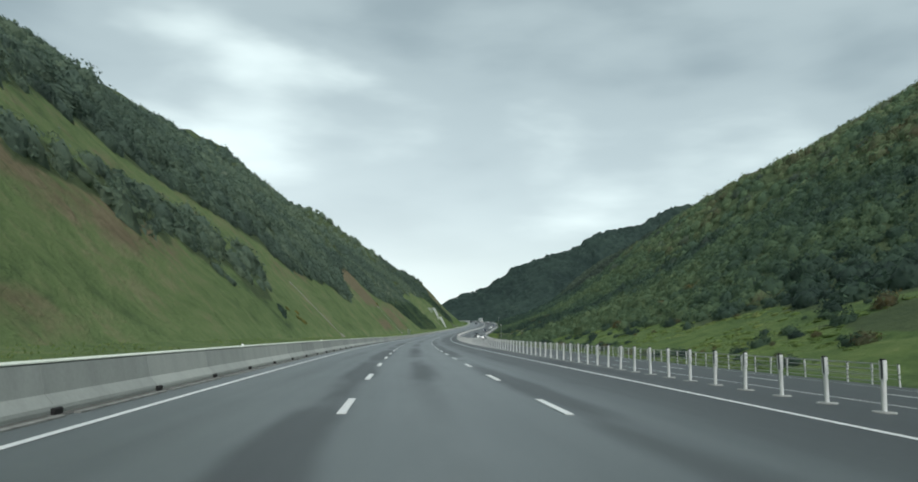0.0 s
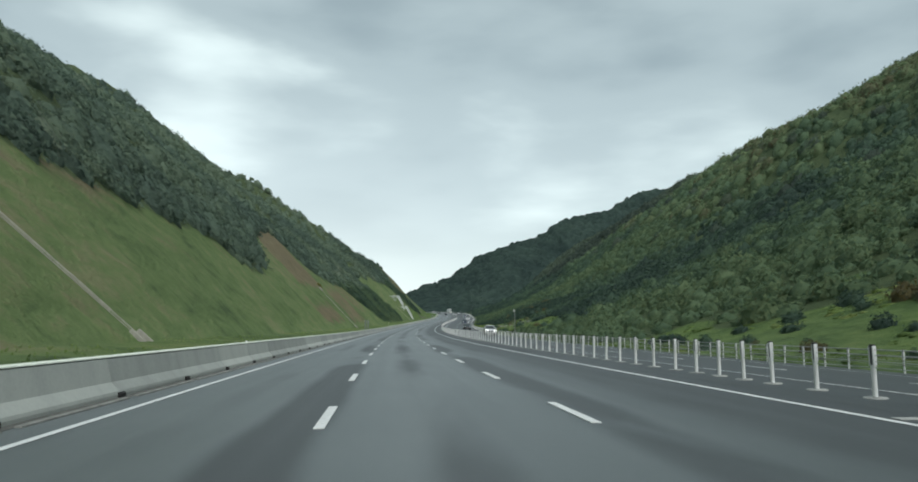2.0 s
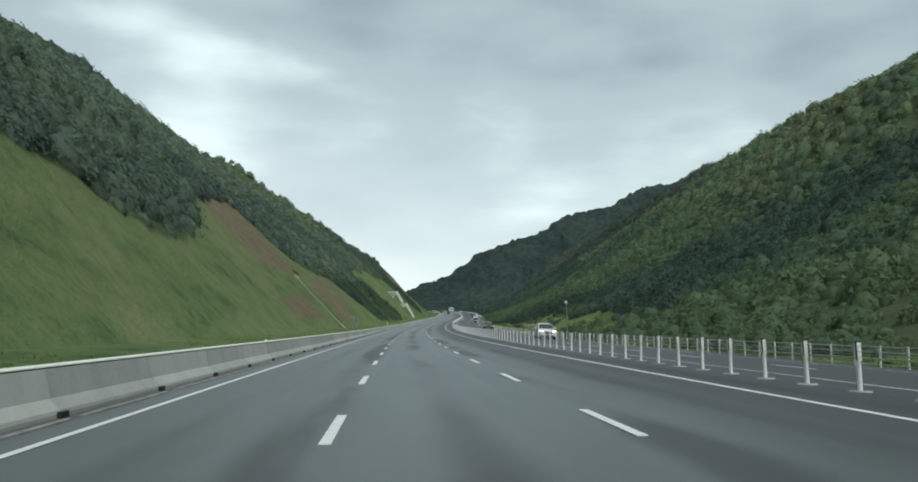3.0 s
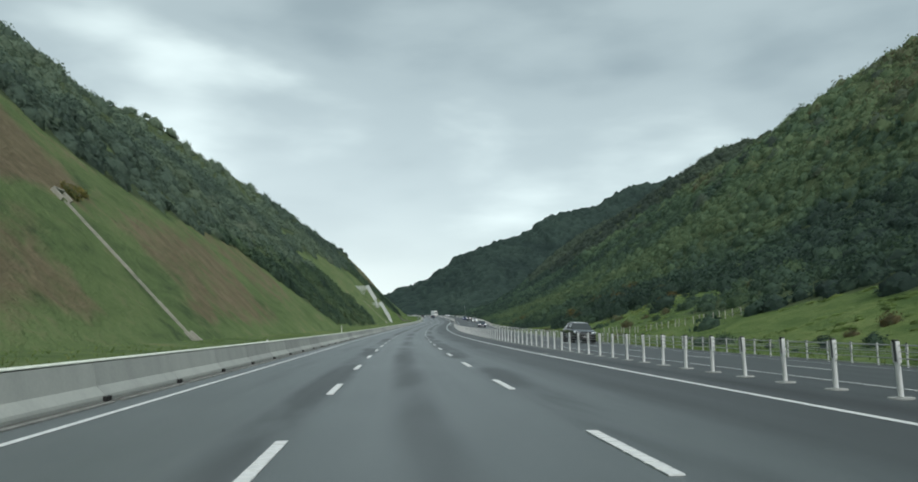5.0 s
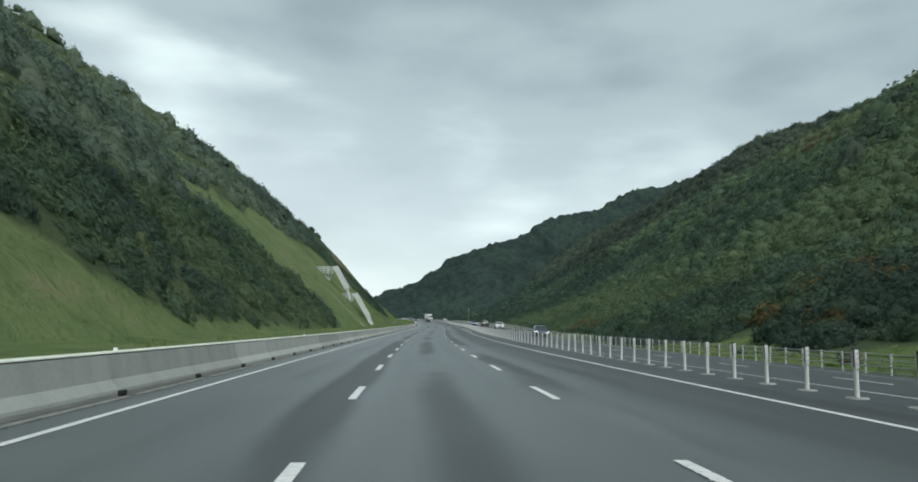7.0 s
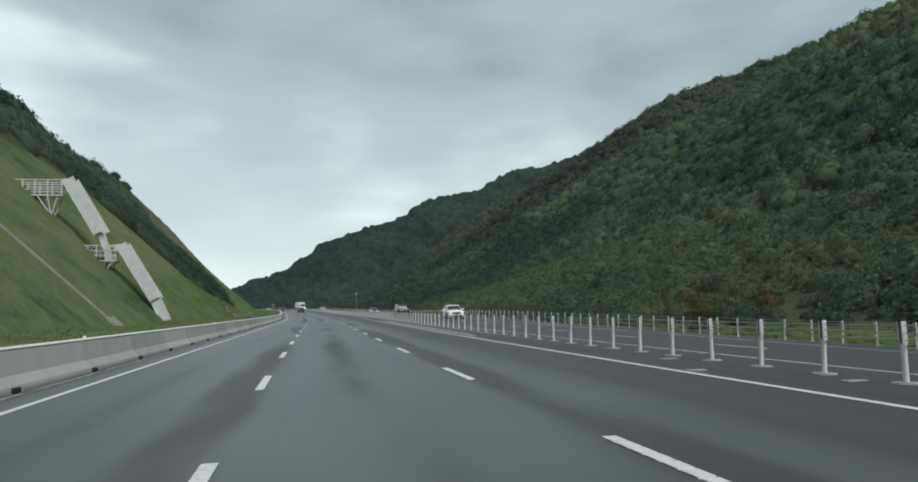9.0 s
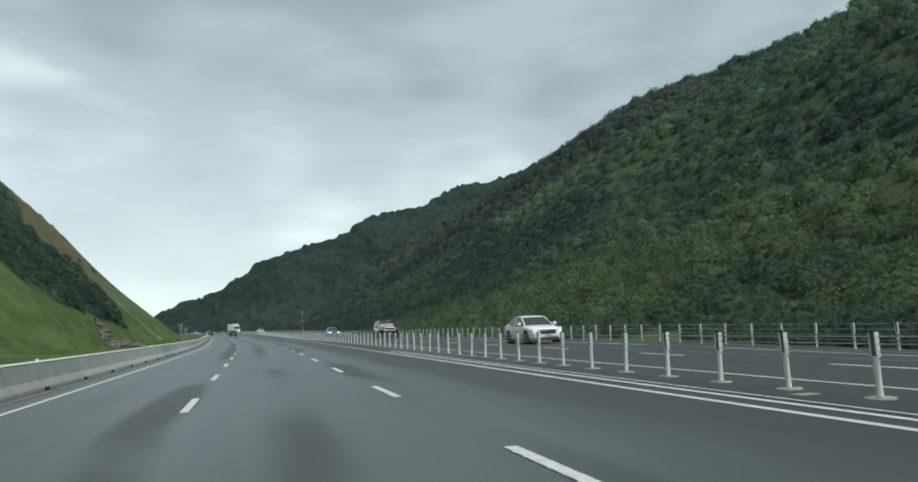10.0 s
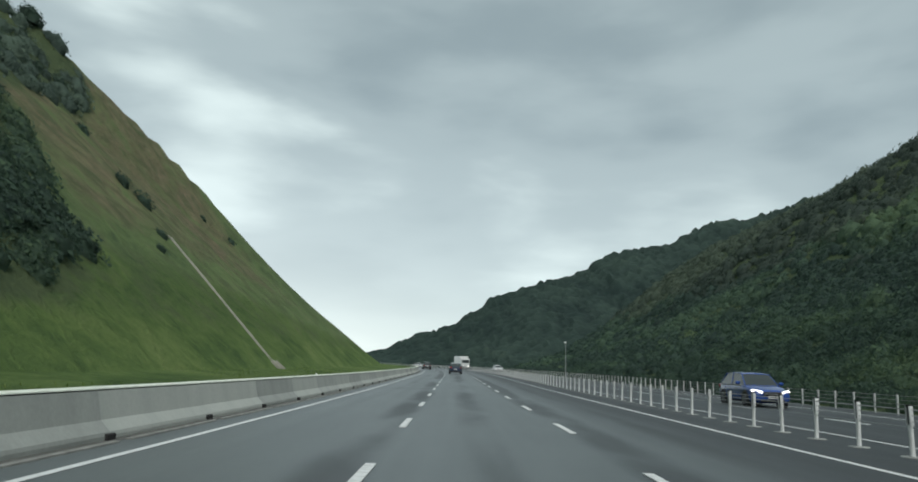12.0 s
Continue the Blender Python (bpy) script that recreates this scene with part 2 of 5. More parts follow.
def centre_line(bends):
    """Places along the middle of the near carriageway: distance, x, y, z, heading."""
    rows = []
    s = -130.0
    x = y = z = turn = 0.0
    while s <= ROAD_END:
        if s <= 476:
            u = s / 567.0
            if s < 0:
                x, slope, z = 73.8 * u * u, 2 * 73.8 * u / 567, -13.6 * u * u
            else:
                x = 73.76 * u**2 + 37.89 * u**3 - 253.27 * u**4 + 508.77 * u**5 - 316.34 * u**6
                slope = (147.52 * u + 113.67 * u**2 - 1013.08 * u**3 + 2543.85 * u**4 - 1898.04 * u**5) / 567
                z = -13.63 * u**2 + 49.43 * u**3 - 27.65 * u**4
            y, turn = s, math.atan(slope)
        else:
            k = float(np.interp(s, [b[0] for b in bends], [b[1] for b in bends]))
            turn += k * STEP
            x, y = x + math.sin(turn) * STEP, y + math.cos(turn) * STEP
            z += STEP * float(np.interp(s, [476, 520, 640, 700, 800, 1500], [0.029, 0.035, 0.038, 0.026, 0.006, 0.0]))
        rows.append((s, x, y, z, turn))
        s += STEP
    return np.array(rows)


LINE = centre_line([(476, 0.0), (540, 0.0), (585, -1 / 500), (660, -1 / 320), (1500, -1 / 320)])
VALLEY = centre_line([(476, 0.0), (1500, 0.0)])  # the valley runs straight on where the road bends away


def along(s, l, h=0.0, line=None):
    """World places for distances s along the road, l metres to its right and h above it."""
    line = LINE if line is None else line
    s, l, h = np.broadcast_arrays(np.asarray(s, float), np.asarray(l, float), np.asarray(h, float))
    x, y, z, a = (np.interp(s, line[:, 0], line[:, i]) for i in (1, 2, 3, 4))
    return np.stack([x + l * np.cos(a), y - l * np.sin(a), z + h], -1)


def heading(s):
    return float(np.interp(s, LINE[:, 0], LINE[:, 4]))


def road_pose(s, l, h=0.0, turn=0.0):
    """The pose of a thing on the road; its +y looks along the road and climbs with it."""
    p = along(s, l, h)
    a, b = along(s - 1.5, 0), along(s + 1.5, 0)
    climb = math.degrees(math.atan2(b[2] - a[2], math.hypot(b[0] - a[0], b[1] - a[1])))
    return pose(*[float(v) for v in p], climb, 0, -math.degrees(heading(s))) @ pose(0, 0, 0, 0, 0, turn)


def crossfall(s):
    """How steeply the far carriageway falls away from the median."""
    return np.interp(s, [-200, 361, 419, 1500], [0.055, 0.055, 0.0, 0.0])


def road_height(s, l):
    return np.where(np.asarray(l) > 7.6, -(np.asarray(l) - 7.6) * crossfall(s), 0.0)


# ---- smooth random values ----
TABLE = np.random.RandomState(5).rand(256, 256)


def grain(x, y, size, seed=0):
    """Smooth value noise between 0 and 1, with lumps about `size` metres across."""
    x, y = np.asarray(x, float) / size + seed * 17.3, np.asarray(y, float) / size + seed * 9.1
    i, j = np.floor(x).astype(int), np.floor(y).astype(int)
    u, v = x - i, y - j
    u, v = u * u * (3 - 2 * u), v * v * (3 - 2 * v)
    a, b = TABLE[i % 256, j % 256], TABLE[(i + 1) % 256, j % 256]
    c, d = TABLE[i % 256, (j + 1) % 256], TABLE[(i + 1) % 256, (j + 1) % 256]
    return (a * (1 - u) + b * u) * (1 - v) + (c * (1 - u) + d * u) * v


# ---- the lie of the land ----
# the cutting: where its steep face ends, how high, and the crest of the hill behind, by distance
LEFT_KNOTS = [-130, 0, 50, 100, 125, 150, 175, 200, 225, 250, 275, 300, 320, 340, 360, 380, 405, 430, 455, 480, 495, 512, 530, 550, 580, 620, 700, 1300]
FACE_D = [36, 36, 36, 36, 36, 36, 36, 36, 36, 36, 36, 36, 36, 36, 36, 36, 37, 38, 39, 40, 40, 40, 32, 25, 20, 17, 15, 15]
FACE_H = [25, 25, 25.2, 25.5, 25.5, 25.5, 25.5, 25.5, 25.5, 25.5, 25.5, 25.5, 25.5, 25.5, 25.5, 25.5, 26, 26.5, 27, 27.5, 27.2, 26.8, 18.5, 11.8, 7, 3.4, 2, 2]
CREST_D = [123.3, 128.9, 134.9, 139.6, 136.1, 135.5, 131.5, 127.3, 132.8, 139.3, 142.3, 138.9, 138.7, 139.4, 131.5, 144.9, 138.2, 97.9, 103.5, 83.1, 69.5, 62.2, 43.3, 34.2, 29.7, 23, 18.5, 17.1]
CREST_H = [92.5, 91.6, 93.6, 95.5, 95.5, 90, 86.9, 90.6, 90.7, 95.7, 98.2, 98.9, 91.8, 100.8, 96.6, 97.3, 81.5, 74.3, 50.8, 43.9, 45.5, 43.5, 34.3, 23.2, 14.1, 6.1, 2.8, 2.5]
WALL_L = -6.0  # back of the concrete barrier
FOOT_L = 12.4  # foot of the cut face, behind a flat verge
VERGE_R = 16.9  # outer edge of the far carriageway's asphalt


def left_height(s, l):
    """Height of the verge, cut face and hill on the barrier's side, above the road."""
    d = -np.asarray(l, float)
    d1, h1, dc, hc = (np.interp(s, LEFT_KNOTS, k) for k in (FACE_D, FACE_H, CREST_D, CREST_H))
    lump = (grain(s, l, 46, 1) - 0.5) * 6 + (grain(s, l, 17, 2) - 0.5) * 3
    verge = 0.38 + np.clip(d - 8.5, 0, 4) * 0.07
    face = 0.6 + (d - FOOT_L) / (d1 - FOOT_L) * (h1 - 0.6)
    high = h1 + (d - d1) / (dc - d1) * (hc - h1)
    back = hc - (d - dc) * 0.35
    z = np.where(d < d1, np.maximum(verge, face), np.where(d < dc, high, np.maximum(back, 2.0)))
    return z + lump * np.clip((d - 15) / 40, 0, 1) * np.clip(hc / 60, 0.1, 1)


RIGHT_L = [VERGE_R, 19, 25, 32, 43, 57, 71, 102, 142, 230, 312, 570]
RIGHT_H = [0.0, -0.25, 0.3, 2.5, 6.6, 13.2, 21.3, 42.3, 68.5, 124.5, 103, 50]


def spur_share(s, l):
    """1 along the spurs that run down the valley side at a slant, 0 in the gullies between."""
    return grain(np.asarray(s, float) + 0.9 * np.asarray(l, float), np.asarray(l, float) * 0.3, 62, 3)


def right_height(s, l):
    """Height of the valley side beyond the far carriageway, above the road."""
    l = np.asarray(l, float)
    base = np.interp(l, RIGHT_L, RIGHT_H)
    scale = np.interp(s, [-130, 330, 450, 530, 600, 670, 710, 780, 880, 980, 1080, 1300], [0.985, 0.985, 0.99, 0.955, 0.97, 0.99, 1.03, 1.02, 0.96, 0.72, 0.42, 0.22])
    low = np.clip((200 - l) / 70, 0, 1)
    spur = (grain(s, l * 0.4, 100, 3) - 0.5) * 13 * (1 - low) + (spur_share(s, l) - 0.5) * 22 * low + (grain(s, l, 36, 4) - 0.5) * 7
    edge = road_height(s, VERGE_R)
    # the valley side does not climb with the road
    base = base - np.interp(s, [476, 500, 530, 560, 600, 640, 700, 760, 840, 1500], [0.0, 0.15, 0.58, 1.22, 2.25, 3.41, 4.97, 5.93, 6.28, 7.05]) * np.clip((l - 30) / 40, 0, 1)
    return base * scale + spur * np.clip((l - 38) / 66, 0, 1) + edge * np.clip((57 - l) / 38, 0, 1)


def floor_height(s, l):
    """The made ground under the road, and the low valley floor where the road has bent away."""
    return road_height(s, l) - 0.3 - np.clip((np.asarray(s, float) - 545) / 30, 0, 1) * 1.2


def land_height(s, l):
    l = np.asarray(l, float)
    return np.where(l < WALL_L, left_height(s, l), np.where(l > VERGE_R, right_height(s, l), floor_height(s, l)))


GRASS_S = [-130, 30, 44, 53, 62, 80, 100, 110, 117, 121, 140, 150, 162, 168, 174, 187, 194, 215, 232, 243, 250, 256, 266, 284, 291, 297, 303, 308, 314, 345, 374, 380, 389, 407, 435, 448, 455, 467, 484, 491, 497, 501, 506, 510, 516, 527, 532, 537, 560, 700]
GRASS_D = [26, 26, 27, 30, 31, 29, 28, 26.5, 25, 23.3, 22.8, 21.6, 22, 20.6, 19.5, 21, 24, 30, 33.5, 33.4, 31, 26.5, 24, 24, 24, 21, 18.4, 15.4, 13.2, 12.5, 12.5, 28, 30.5, 30, 29, 25, 17, 15.5, 14.2, 15.5, 18, 23, 28, 32, 34, 36.5, 38.5, 60, 60, 30]
# a lone belt of scrub in the grass: its distances, lower and upper edge
BELT_S = [36, 44, 53, 60, 66, 70, 78, 86, 92]
BELT_LOW = [22.5, 20.5, 20.3, 20.5, 17, 16.3, 16.8, 18.5, 22]
BELT_TOP = [22.6, 23.4, 24.6, 25, 24.6, 24.2, 23.8, 23.2, 22.5]
PASTURE_S = [-130, 50, 105, 138, 150, 158, 200, 212, 228, 250, 262, 272, 285, 300, 312, 330, 400, 1300]
PASTURE_L = [38, 37, 36, 36, 27, 20, 20, 27, 34, 31, 27, 36, 41, 36, 28, 24, 20, 19]


def scrub_share(s, l):
    """1 where low scrub and trees cover the hill, 0 where it is grass or bare."""
    s, l = np.asarray(s, float), np.asarray(l, float)
    d = -l
    ragged = (grain(s, l, 9, 6) - 0.5) * 5 + (grain(s, l, 3.5, 7) - 0.5) * 3
    dg = np.interp(s, GRASS_S, GRASS_D)
    left = np.clip((d - dg + ragged * 0.34 * np.clip((dg - 11) / 8, 0.15, 1)) / 2 + 0.5, 0, 1)
    belt = (s > 36) & (s < 92) & (d > np.interp(s, BELT_S, BELT_LOW) + ragged * 0.25) & (d < np.interp(s, BELT_S, BELT_TOP) + ragged * 0.25) & (grain(s, l, 4, 14) > 0.28)
    left = np.where(belt, 1.0, left)
    left = np.maximum(left, 0.44 * np.clip((s - 462) / 20, 0, 1) * np.clip((d - 12.5) / 3, 0, 1))
    # the grassy face leans back over the end of one scrub patch
    face = (s > 379 - (d - 13) * 2.0) & (s < 392) & (d < 30 + ragged)
    left = np.where(face, 0.0, left)
    # thin grassy strips climb through the scrub
    for strip_s, strip_d in (((279, 282, 278, 275), (21, 26, 28.5, 35)), ((357, 368, 372), (21, 30, 38))):
        left = np.where((np.abs(s - np.interp(d, strip_d, strip_s)) < 0.9) & (d > strip_d[0]) & (d < strip_d[-1]), 0.0, left)
    lg = np.interp(s, PASTURE_S, PASTURE_L)
    right = np.clip((l - lg + 1.5 + ragged * 3.0) / 4 + 0.5, 0, 1)
    return np.where(l < 0, left, right)


def soil_share(s, l):
    """1 where the slope is bare, brown cut ground."""
    s, l = np.asarray(s, float), np.asarray(l, float)
    d = -l

    def patch(s0, s1, d0, d1):
        return np.clip(np.minimum(np.minimum(s - s0 + 3, s1 + 3 - s) / 8, np.minimum(d - d0 + 1, d1 + 1 - d) / 3), 0, 1)

    left = np.maximum.reduce([patch(30, 58, 17, 23) * 0.7, patch(18, 28, 12.8, 15) * 0.8, patch(105, 114, 12.8, 15) * 0.7, patch(122, 138, 21, 26) * 0.7, patch(128, 138, 13.8, 16) * 0.6,
                              patch(203, 230, 13.4, 17.2) * 1.2, patch(215, 248, 20.6, 35) * 1.1, patch(244, 273, 12.8, 22.5) * 0.75, patch(274, 298, 15, 28) * 0.6, patch(380, 398, 18, 30) * 0.25, patch(500, 552, 20, 60) * 0.62])
    left = np.maximum(left, (0.15 + 0.15 * np.clip((d - 16) / 6, 0, 1)) * np.clip((345 - s) / 20, 0, 1) * np.clip((d - 12) / 4, 0, 1))
    return np.where(l < 0, left, -0.15)


def lush_share(s, l):
    """1 where the grass is fresh green: the slope's foot further on, and the pasture."""
    s, l = np.asarray(s, float), np.asarray(l, float)
    d = -l
    foot = np.clip((np.interp(s, [0, 110, 250, 380, 460, 520, 560], [11, 13, 12, 15, 19, 19, 17]) - d) / 3 + 0.5, 0, 1)
    return np.where(l < 0, foot * np.interp(s, [0, 200, 400, 440, 470], [0.40, 0.40, 0.42, 0.7, 0.85]), 0.62)


def sheet(name, verts, faces, mat, smooth_faces=True):
    me = bpy.data.meshes.new(name)
    me.from_pydata([tuple(v) for v in verts.tolist()], [], faces)
    me.materials.append(mat)
    if smooth_faces:
        me.polygons.foreach_set("use_smooth", [True] * len(me.polygons))
    me.update()
    return me


def grid_faces(rows, cols):
    return [(i * cols + j, i * cols + j + 1, (i + 1) * cols + j + 1, (i + 1) * cols + j) for i in range(rows - 1) for j in range(cols - 1)]


def hillside(name, label, ss, ls, line):
    S, L = np.meshgrid(ss, ls, indexing="ij")
    H = land_height(S, L)
    verts = along(S.ravel(), L.ravel(), H.ravel(), line)
    me = sheet(name, verts, [f[::-1] for f in grid_faces(len(ss), len(ls))], HILLSIDE)
    for key, values in (("scrub", scrub_share(S, L)), ("soil", soil_share(S, L)), ("lush", lush_share(S, L))):
        me.attributes.new(key, "FLOAT", "POINT").data.foreach_set("value", values.ravel().astype(np.float32))
    tagged(new(name, me), label, "hillside", kind="structure")


hillside("hillside_cut", "steep grassy road cutting with bare brown soil, scrub above", np.arange(-124, 1000, 3.0),
         np.concatenate([[-300, -240, -200, -180], np.arange(-165, -56, 4.5), np.arange(-56, -12.5, 1.5), [-12.4, -11.5, -10, -8.5, -7.0, -6.4, WALL_L, WALL_L + 0.06]]), LINE)
hillside("hillside_valley", "tall scrub-covered valley side with green pasture at its foot", np.arange(-124, 1296, 3.5),
         np.concatenate([[WALL_L + 0.02, 0, 7.6, 13, VERGE_R - 0.05, VERGE_R, 17.5, 19], np.arange(21, 57, 2.8), np.arange(57, 245, 4.7), [255, 274, 312, 400, 570]]), VALLEY)


def ground_sheet():
    n = 24
    a = np.linspace(-2600, 2600, n)
    X, Y = np.meshgrid(a, a + 900, indexing="ij")
    verts = np.stack([X.ravel(), Y.ravel(), np.full(X.size, -9.0)], -1)
    me = sheet("ground", verts, [f[::-1] for f in grid_faces(n, n)], HILLSIDE)
    for key, value in (("scrub", 0.8), ("soil", 0.0), ("lush", 0.5)):
        me.attributes.new(key, "FLOAT", "POINT").data.foreach_set("value", np.full(n * n, value, np.float32))
    tagged(new("ground", me), "scrubby valley ground reaching the horizon", "ground", kind="structure")


ground_sheet()


def far_ridge():
    """The bush-clad mountain that closes the valley, about two kilometres off."""
    cx = [-1500, -700, -200, 20, 91, 110, 124, 190, 251, 280, 299, 395, 402, 452, 462, 520, 588, 660, 720, 850, 1300, 2000]
    cz = [44, 42, 46, 53, 68, 79, 87, 115, 149, 156, 166, 200, 213, 236, 238, 254, 280, 300, 325, 370, 420, 400]
    xs = np.concatenate([np.arange(-1500, 0, 25.0), np.arange(0, 900, 4.5), np.arange(900, 2000, 25.0)])
    t = np.concatenate([np.linspace(0, 1, 125), [1.1, 1.3]])
    X, T = np.meshgrid(xs, t, indexing="ij")
    crest = np.interp(X, cx, cz)
    prof = np.where(T <= 1, T**0.92, 1 - (T - 1) * 1.6)
    rough = (grain(X, T * 560, 110, 8) - 0.5) * 40 * np.clip(T, 0, 1) * np.clip(1.15 - T, 0, 1) * 2 + ((grain(X, T * 560, 17, 9) - 0.5) * 8 + (grain(X, T * 560, 8, 10) - 0.5) * 7 + (grain(X, T * 560, 5, 12) - 0.5) * 8) * np.clip(T * 3, 0, 1)
    Z = crest * prof + rough * np.clip(crest / 120, 0.2, 1) - 6
    Y = 1080 + 432 * T + (1 - T) * 0.00005 * (X - 200) ** 2
    verts = np.stack([X.ravel(), Y.ravel(), Z.ravel()], -1)
    me = sheet("backdrop_ridge", verts, [f[::-1] for f in grid_faces(len(xs), len(t))], HAZY_RIDGE_FOLIAGE, False)
    # bumps lighter, hollows darker: the ridge's relief shading is put into its tone
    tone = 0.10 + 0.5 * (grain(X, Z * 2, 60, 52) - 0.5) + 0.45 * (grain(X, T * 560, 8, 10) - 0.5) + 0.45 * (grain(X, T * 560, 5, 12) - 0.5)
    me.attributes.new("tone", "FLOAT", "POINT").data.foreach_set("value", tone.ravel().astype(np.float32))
    tagged(new("backdrop_ridge", me), "distant bush-clad mountain ridge closing the valley", "mountain", kind="structure")


far_ridge()


def strip(name, s0, s1, l0, l1, top, mat, drop=0.0, step=4.0, lift=None):
    """A band along the road between l0 and l1, with its distance and offset stored as UV."""
    ss = np.append(np.arange(s0, s1, step), s1)
    n = max(2, int(abs(l1 - l0) / 2.5) + 2)
    ls = np.linspace(l0, l1, n)
    S, L = np.meshgrid(ss, ls, indexing="ij")
    verts = along(S.ravel(), L.ravel(), (road_height(S, L) + top).ravel())
    faces = [f[::-1] for f in grid_faces(len(ss), n)]
    if drop:
        k = len(verts)
        verts = np.concatenate([verts, along(ss, np.full(len(ss), l0), road_height(ss, l0) + top - drop), along(ss, np.full(len(ss), l1), road_height(ss, l1) + top - drop)])
        for i in range(len(ss) - 1):
            faces.append((i * n, (i + 1) * n, k + i + 1, k + i))
            j = k + len(ss)
            faces.append((i * n + n - 1, j + i, j + i + 1, (i + 1) * n + n - 1))
    me = sheet(name, verts, faces, mat, False)
    uv = me.uv_layers.new(name="road")
    flat = np.concatenate([np.stack([S.ravel(), L.ravel()], -1)] + ([np.stack([ss, np.full(len(ss), l0)], -1), np.stack([ss, np.full(len(ss), l1)], -1)] if drop else []))
    loops = np.zeros(len(me.loops), np.int32)
    me.loops.foreach_get("vertex_index", loops)
    uv.data.foreach_set("uv", flat[loops].ravel().astype(np.float32))
    return me


road = tagged(new("road", strip("road", -124, 1250, -5.95, 16.9, 0.0, ASPHALT, 0.25)), "damp grey asphalt dual carriageway with dark wet streaks", "road", kind="structure")

# ---- road markings ----
PAINT = plain("road_paint", (0.62, 0.64, 0.63), 0.55, scale=9.0, vary=0.16, bump=0.3)


def part(name, data, mat, parent, label=""):
    """Links a bmesh or a mesh as one object under a thing or a part."""
    if isinstance(data, bmesh.types.BMesh):
        me = bpy.data.meshes.new(name)
        data.to_mesh(me)
        data.free()
    else:
        me = data
    if mat is not None:
        me.materials.clear()
        me.materials.append(mat)
    ob = new(name, me)
    ob.parent = parent
    return tagged(ob, label)


def box(bm, x0, x1, y0, y1, z0, z1, bevel=0.0):
    made = bmesh.ops.create_cube(bm, size=1.0, matrix=Matrix.Translation(((x0 + x1) / 2, (y0 + y1) / 2, (z0 + z1) / 2)) @ Matrix.Diagonal((x1 - x0, y1 - y0, z1 - z0, 1)))
    if bevel:
        es = list({e for v in made["verts"] for e in v.link_edges})
        bmesh.ops.bevel(bm, geom=es, offset=bevel, segments=1, affect="EDGES")
    return made["verts"]


def rod(bm, a, b, r0, r1=None, n=10):
    """A tapered round bar from a to b."""
    a, b = Vector(a), Vector(b)
    m = Matrix.Translation((a + b) / 2) @ (b - a).to_track_quat("Z", "Y").to_matrix().to_4x4()
    return bmesh.ops.create_cone(bm, cap_ends=True, segments=n, radius1=r0, radius2=r0 if r1 is None else r1, depth=(b - a).length, matrix=m)["verts"]


def dash_mesh():
    bm = bmesh.new()
    box(bm, -0.065, 0.065, 0, 2.4, 0.0, 0.004)
    for k in range(9):
        box(bm, -0.065, 0.065, k * 0.268 + 0.002, k * 0.268 + 0.232, 0.002, 0.012)
    me = bpy.data.meshes.new("lane_dash")
    bm.to_mesh(me)
    bm.free()
    me.materials.append(PAINT)
    return me


DASH = dash_mesh()


def lane_dashes(l, first, s0, s1, period=7.686):
    s = first
    while s < s1:
        if s > s0:
            ob = part("lane_dash", DASH, None, road)
            ob.matrix_basis = road_pose(s, l, float(road_height(s, l)) + 0.002) @ pose(0, 0, 0, 0, math.degrees(math.atan(float(crossfall(s)))) if l > 7.6 else 0, 0)
        s += period


lane_dashes(-1.654, 10.4 - 38.43, -40, 700)
lane_dashes(1.654, 10.4 - 38.43, -40, 700)
lane_dashes(11.2, 60.89 - 7.725 * 12, -40, 700, 7.725)
for l, w in ((-4.66, 0.12), (5.18, 0.13), (7.95, 0.11), (14.5, 0.11)):
    part("edge_line", strip("edge_line", -120, 1100, l - w / 2, l + w / 2, 0.007, PAINT), PAINT, road)
# a second and third line run in beside the right edge line before the curve
part("edge_line", strip("edge_line", 381, 424, 5.62, 5.74, 0.007, PAINT), PAINT, road)
part("edge_line", strip("edge_line", 384, 424, 5.95, 6.01, 0.007, PAINT), PAINT, road)

# ---- concrete barrier beside the cut slope ----
def make_concrete():
    """Cast grey concrete: streaks run down it, and each unit has its own slight tone."""
    m, N, L, b = material("barrier_concrete", 0.85)
    v = where(N)
    a = noise_of(N, L, v, 1.3, 5.0, stretch=(1.0, 1.0, 0.25))
    c = noise_of(N, L, v, 14.0, 4.0, 0.6)
    unit = N.new("ShaderNodeObjectInfo").outputs["Random"]
    f = arith(N, L, "ADD", arith(N, L, "MULTIPLY", a, 0.5), arith(N, L, "ADD", arith(N, L, "MULTIPLY", c, 0.22), arith(N, L, "MULTIPLY", unit, 0.28)))
    L.new(ramp_of(N, L, f, [(0.28, (0.235, 0.255, 0.240)), (0.5, (0.315, 0.340, 0.318)), (0.72, (0.395, 0.42, 0.39))]), b.inputs["Base Color"])
    bump_of(N, L, b, c, 0.4, 0.01)
    return m


CONCRETE = make_concrete()
TOE_MAT = plain("kerb_concrete", (0.20, 0.205, 0.19), 0.9, scale=2.0, vary=0.5, bump=0.4)
# drain holes are solid blocks, the shade inside them painted near-black
HOLE_SHADE = plain("hole_shade", (0.012, 0.012, 0.012), 0.9)
UNIT = 4.08


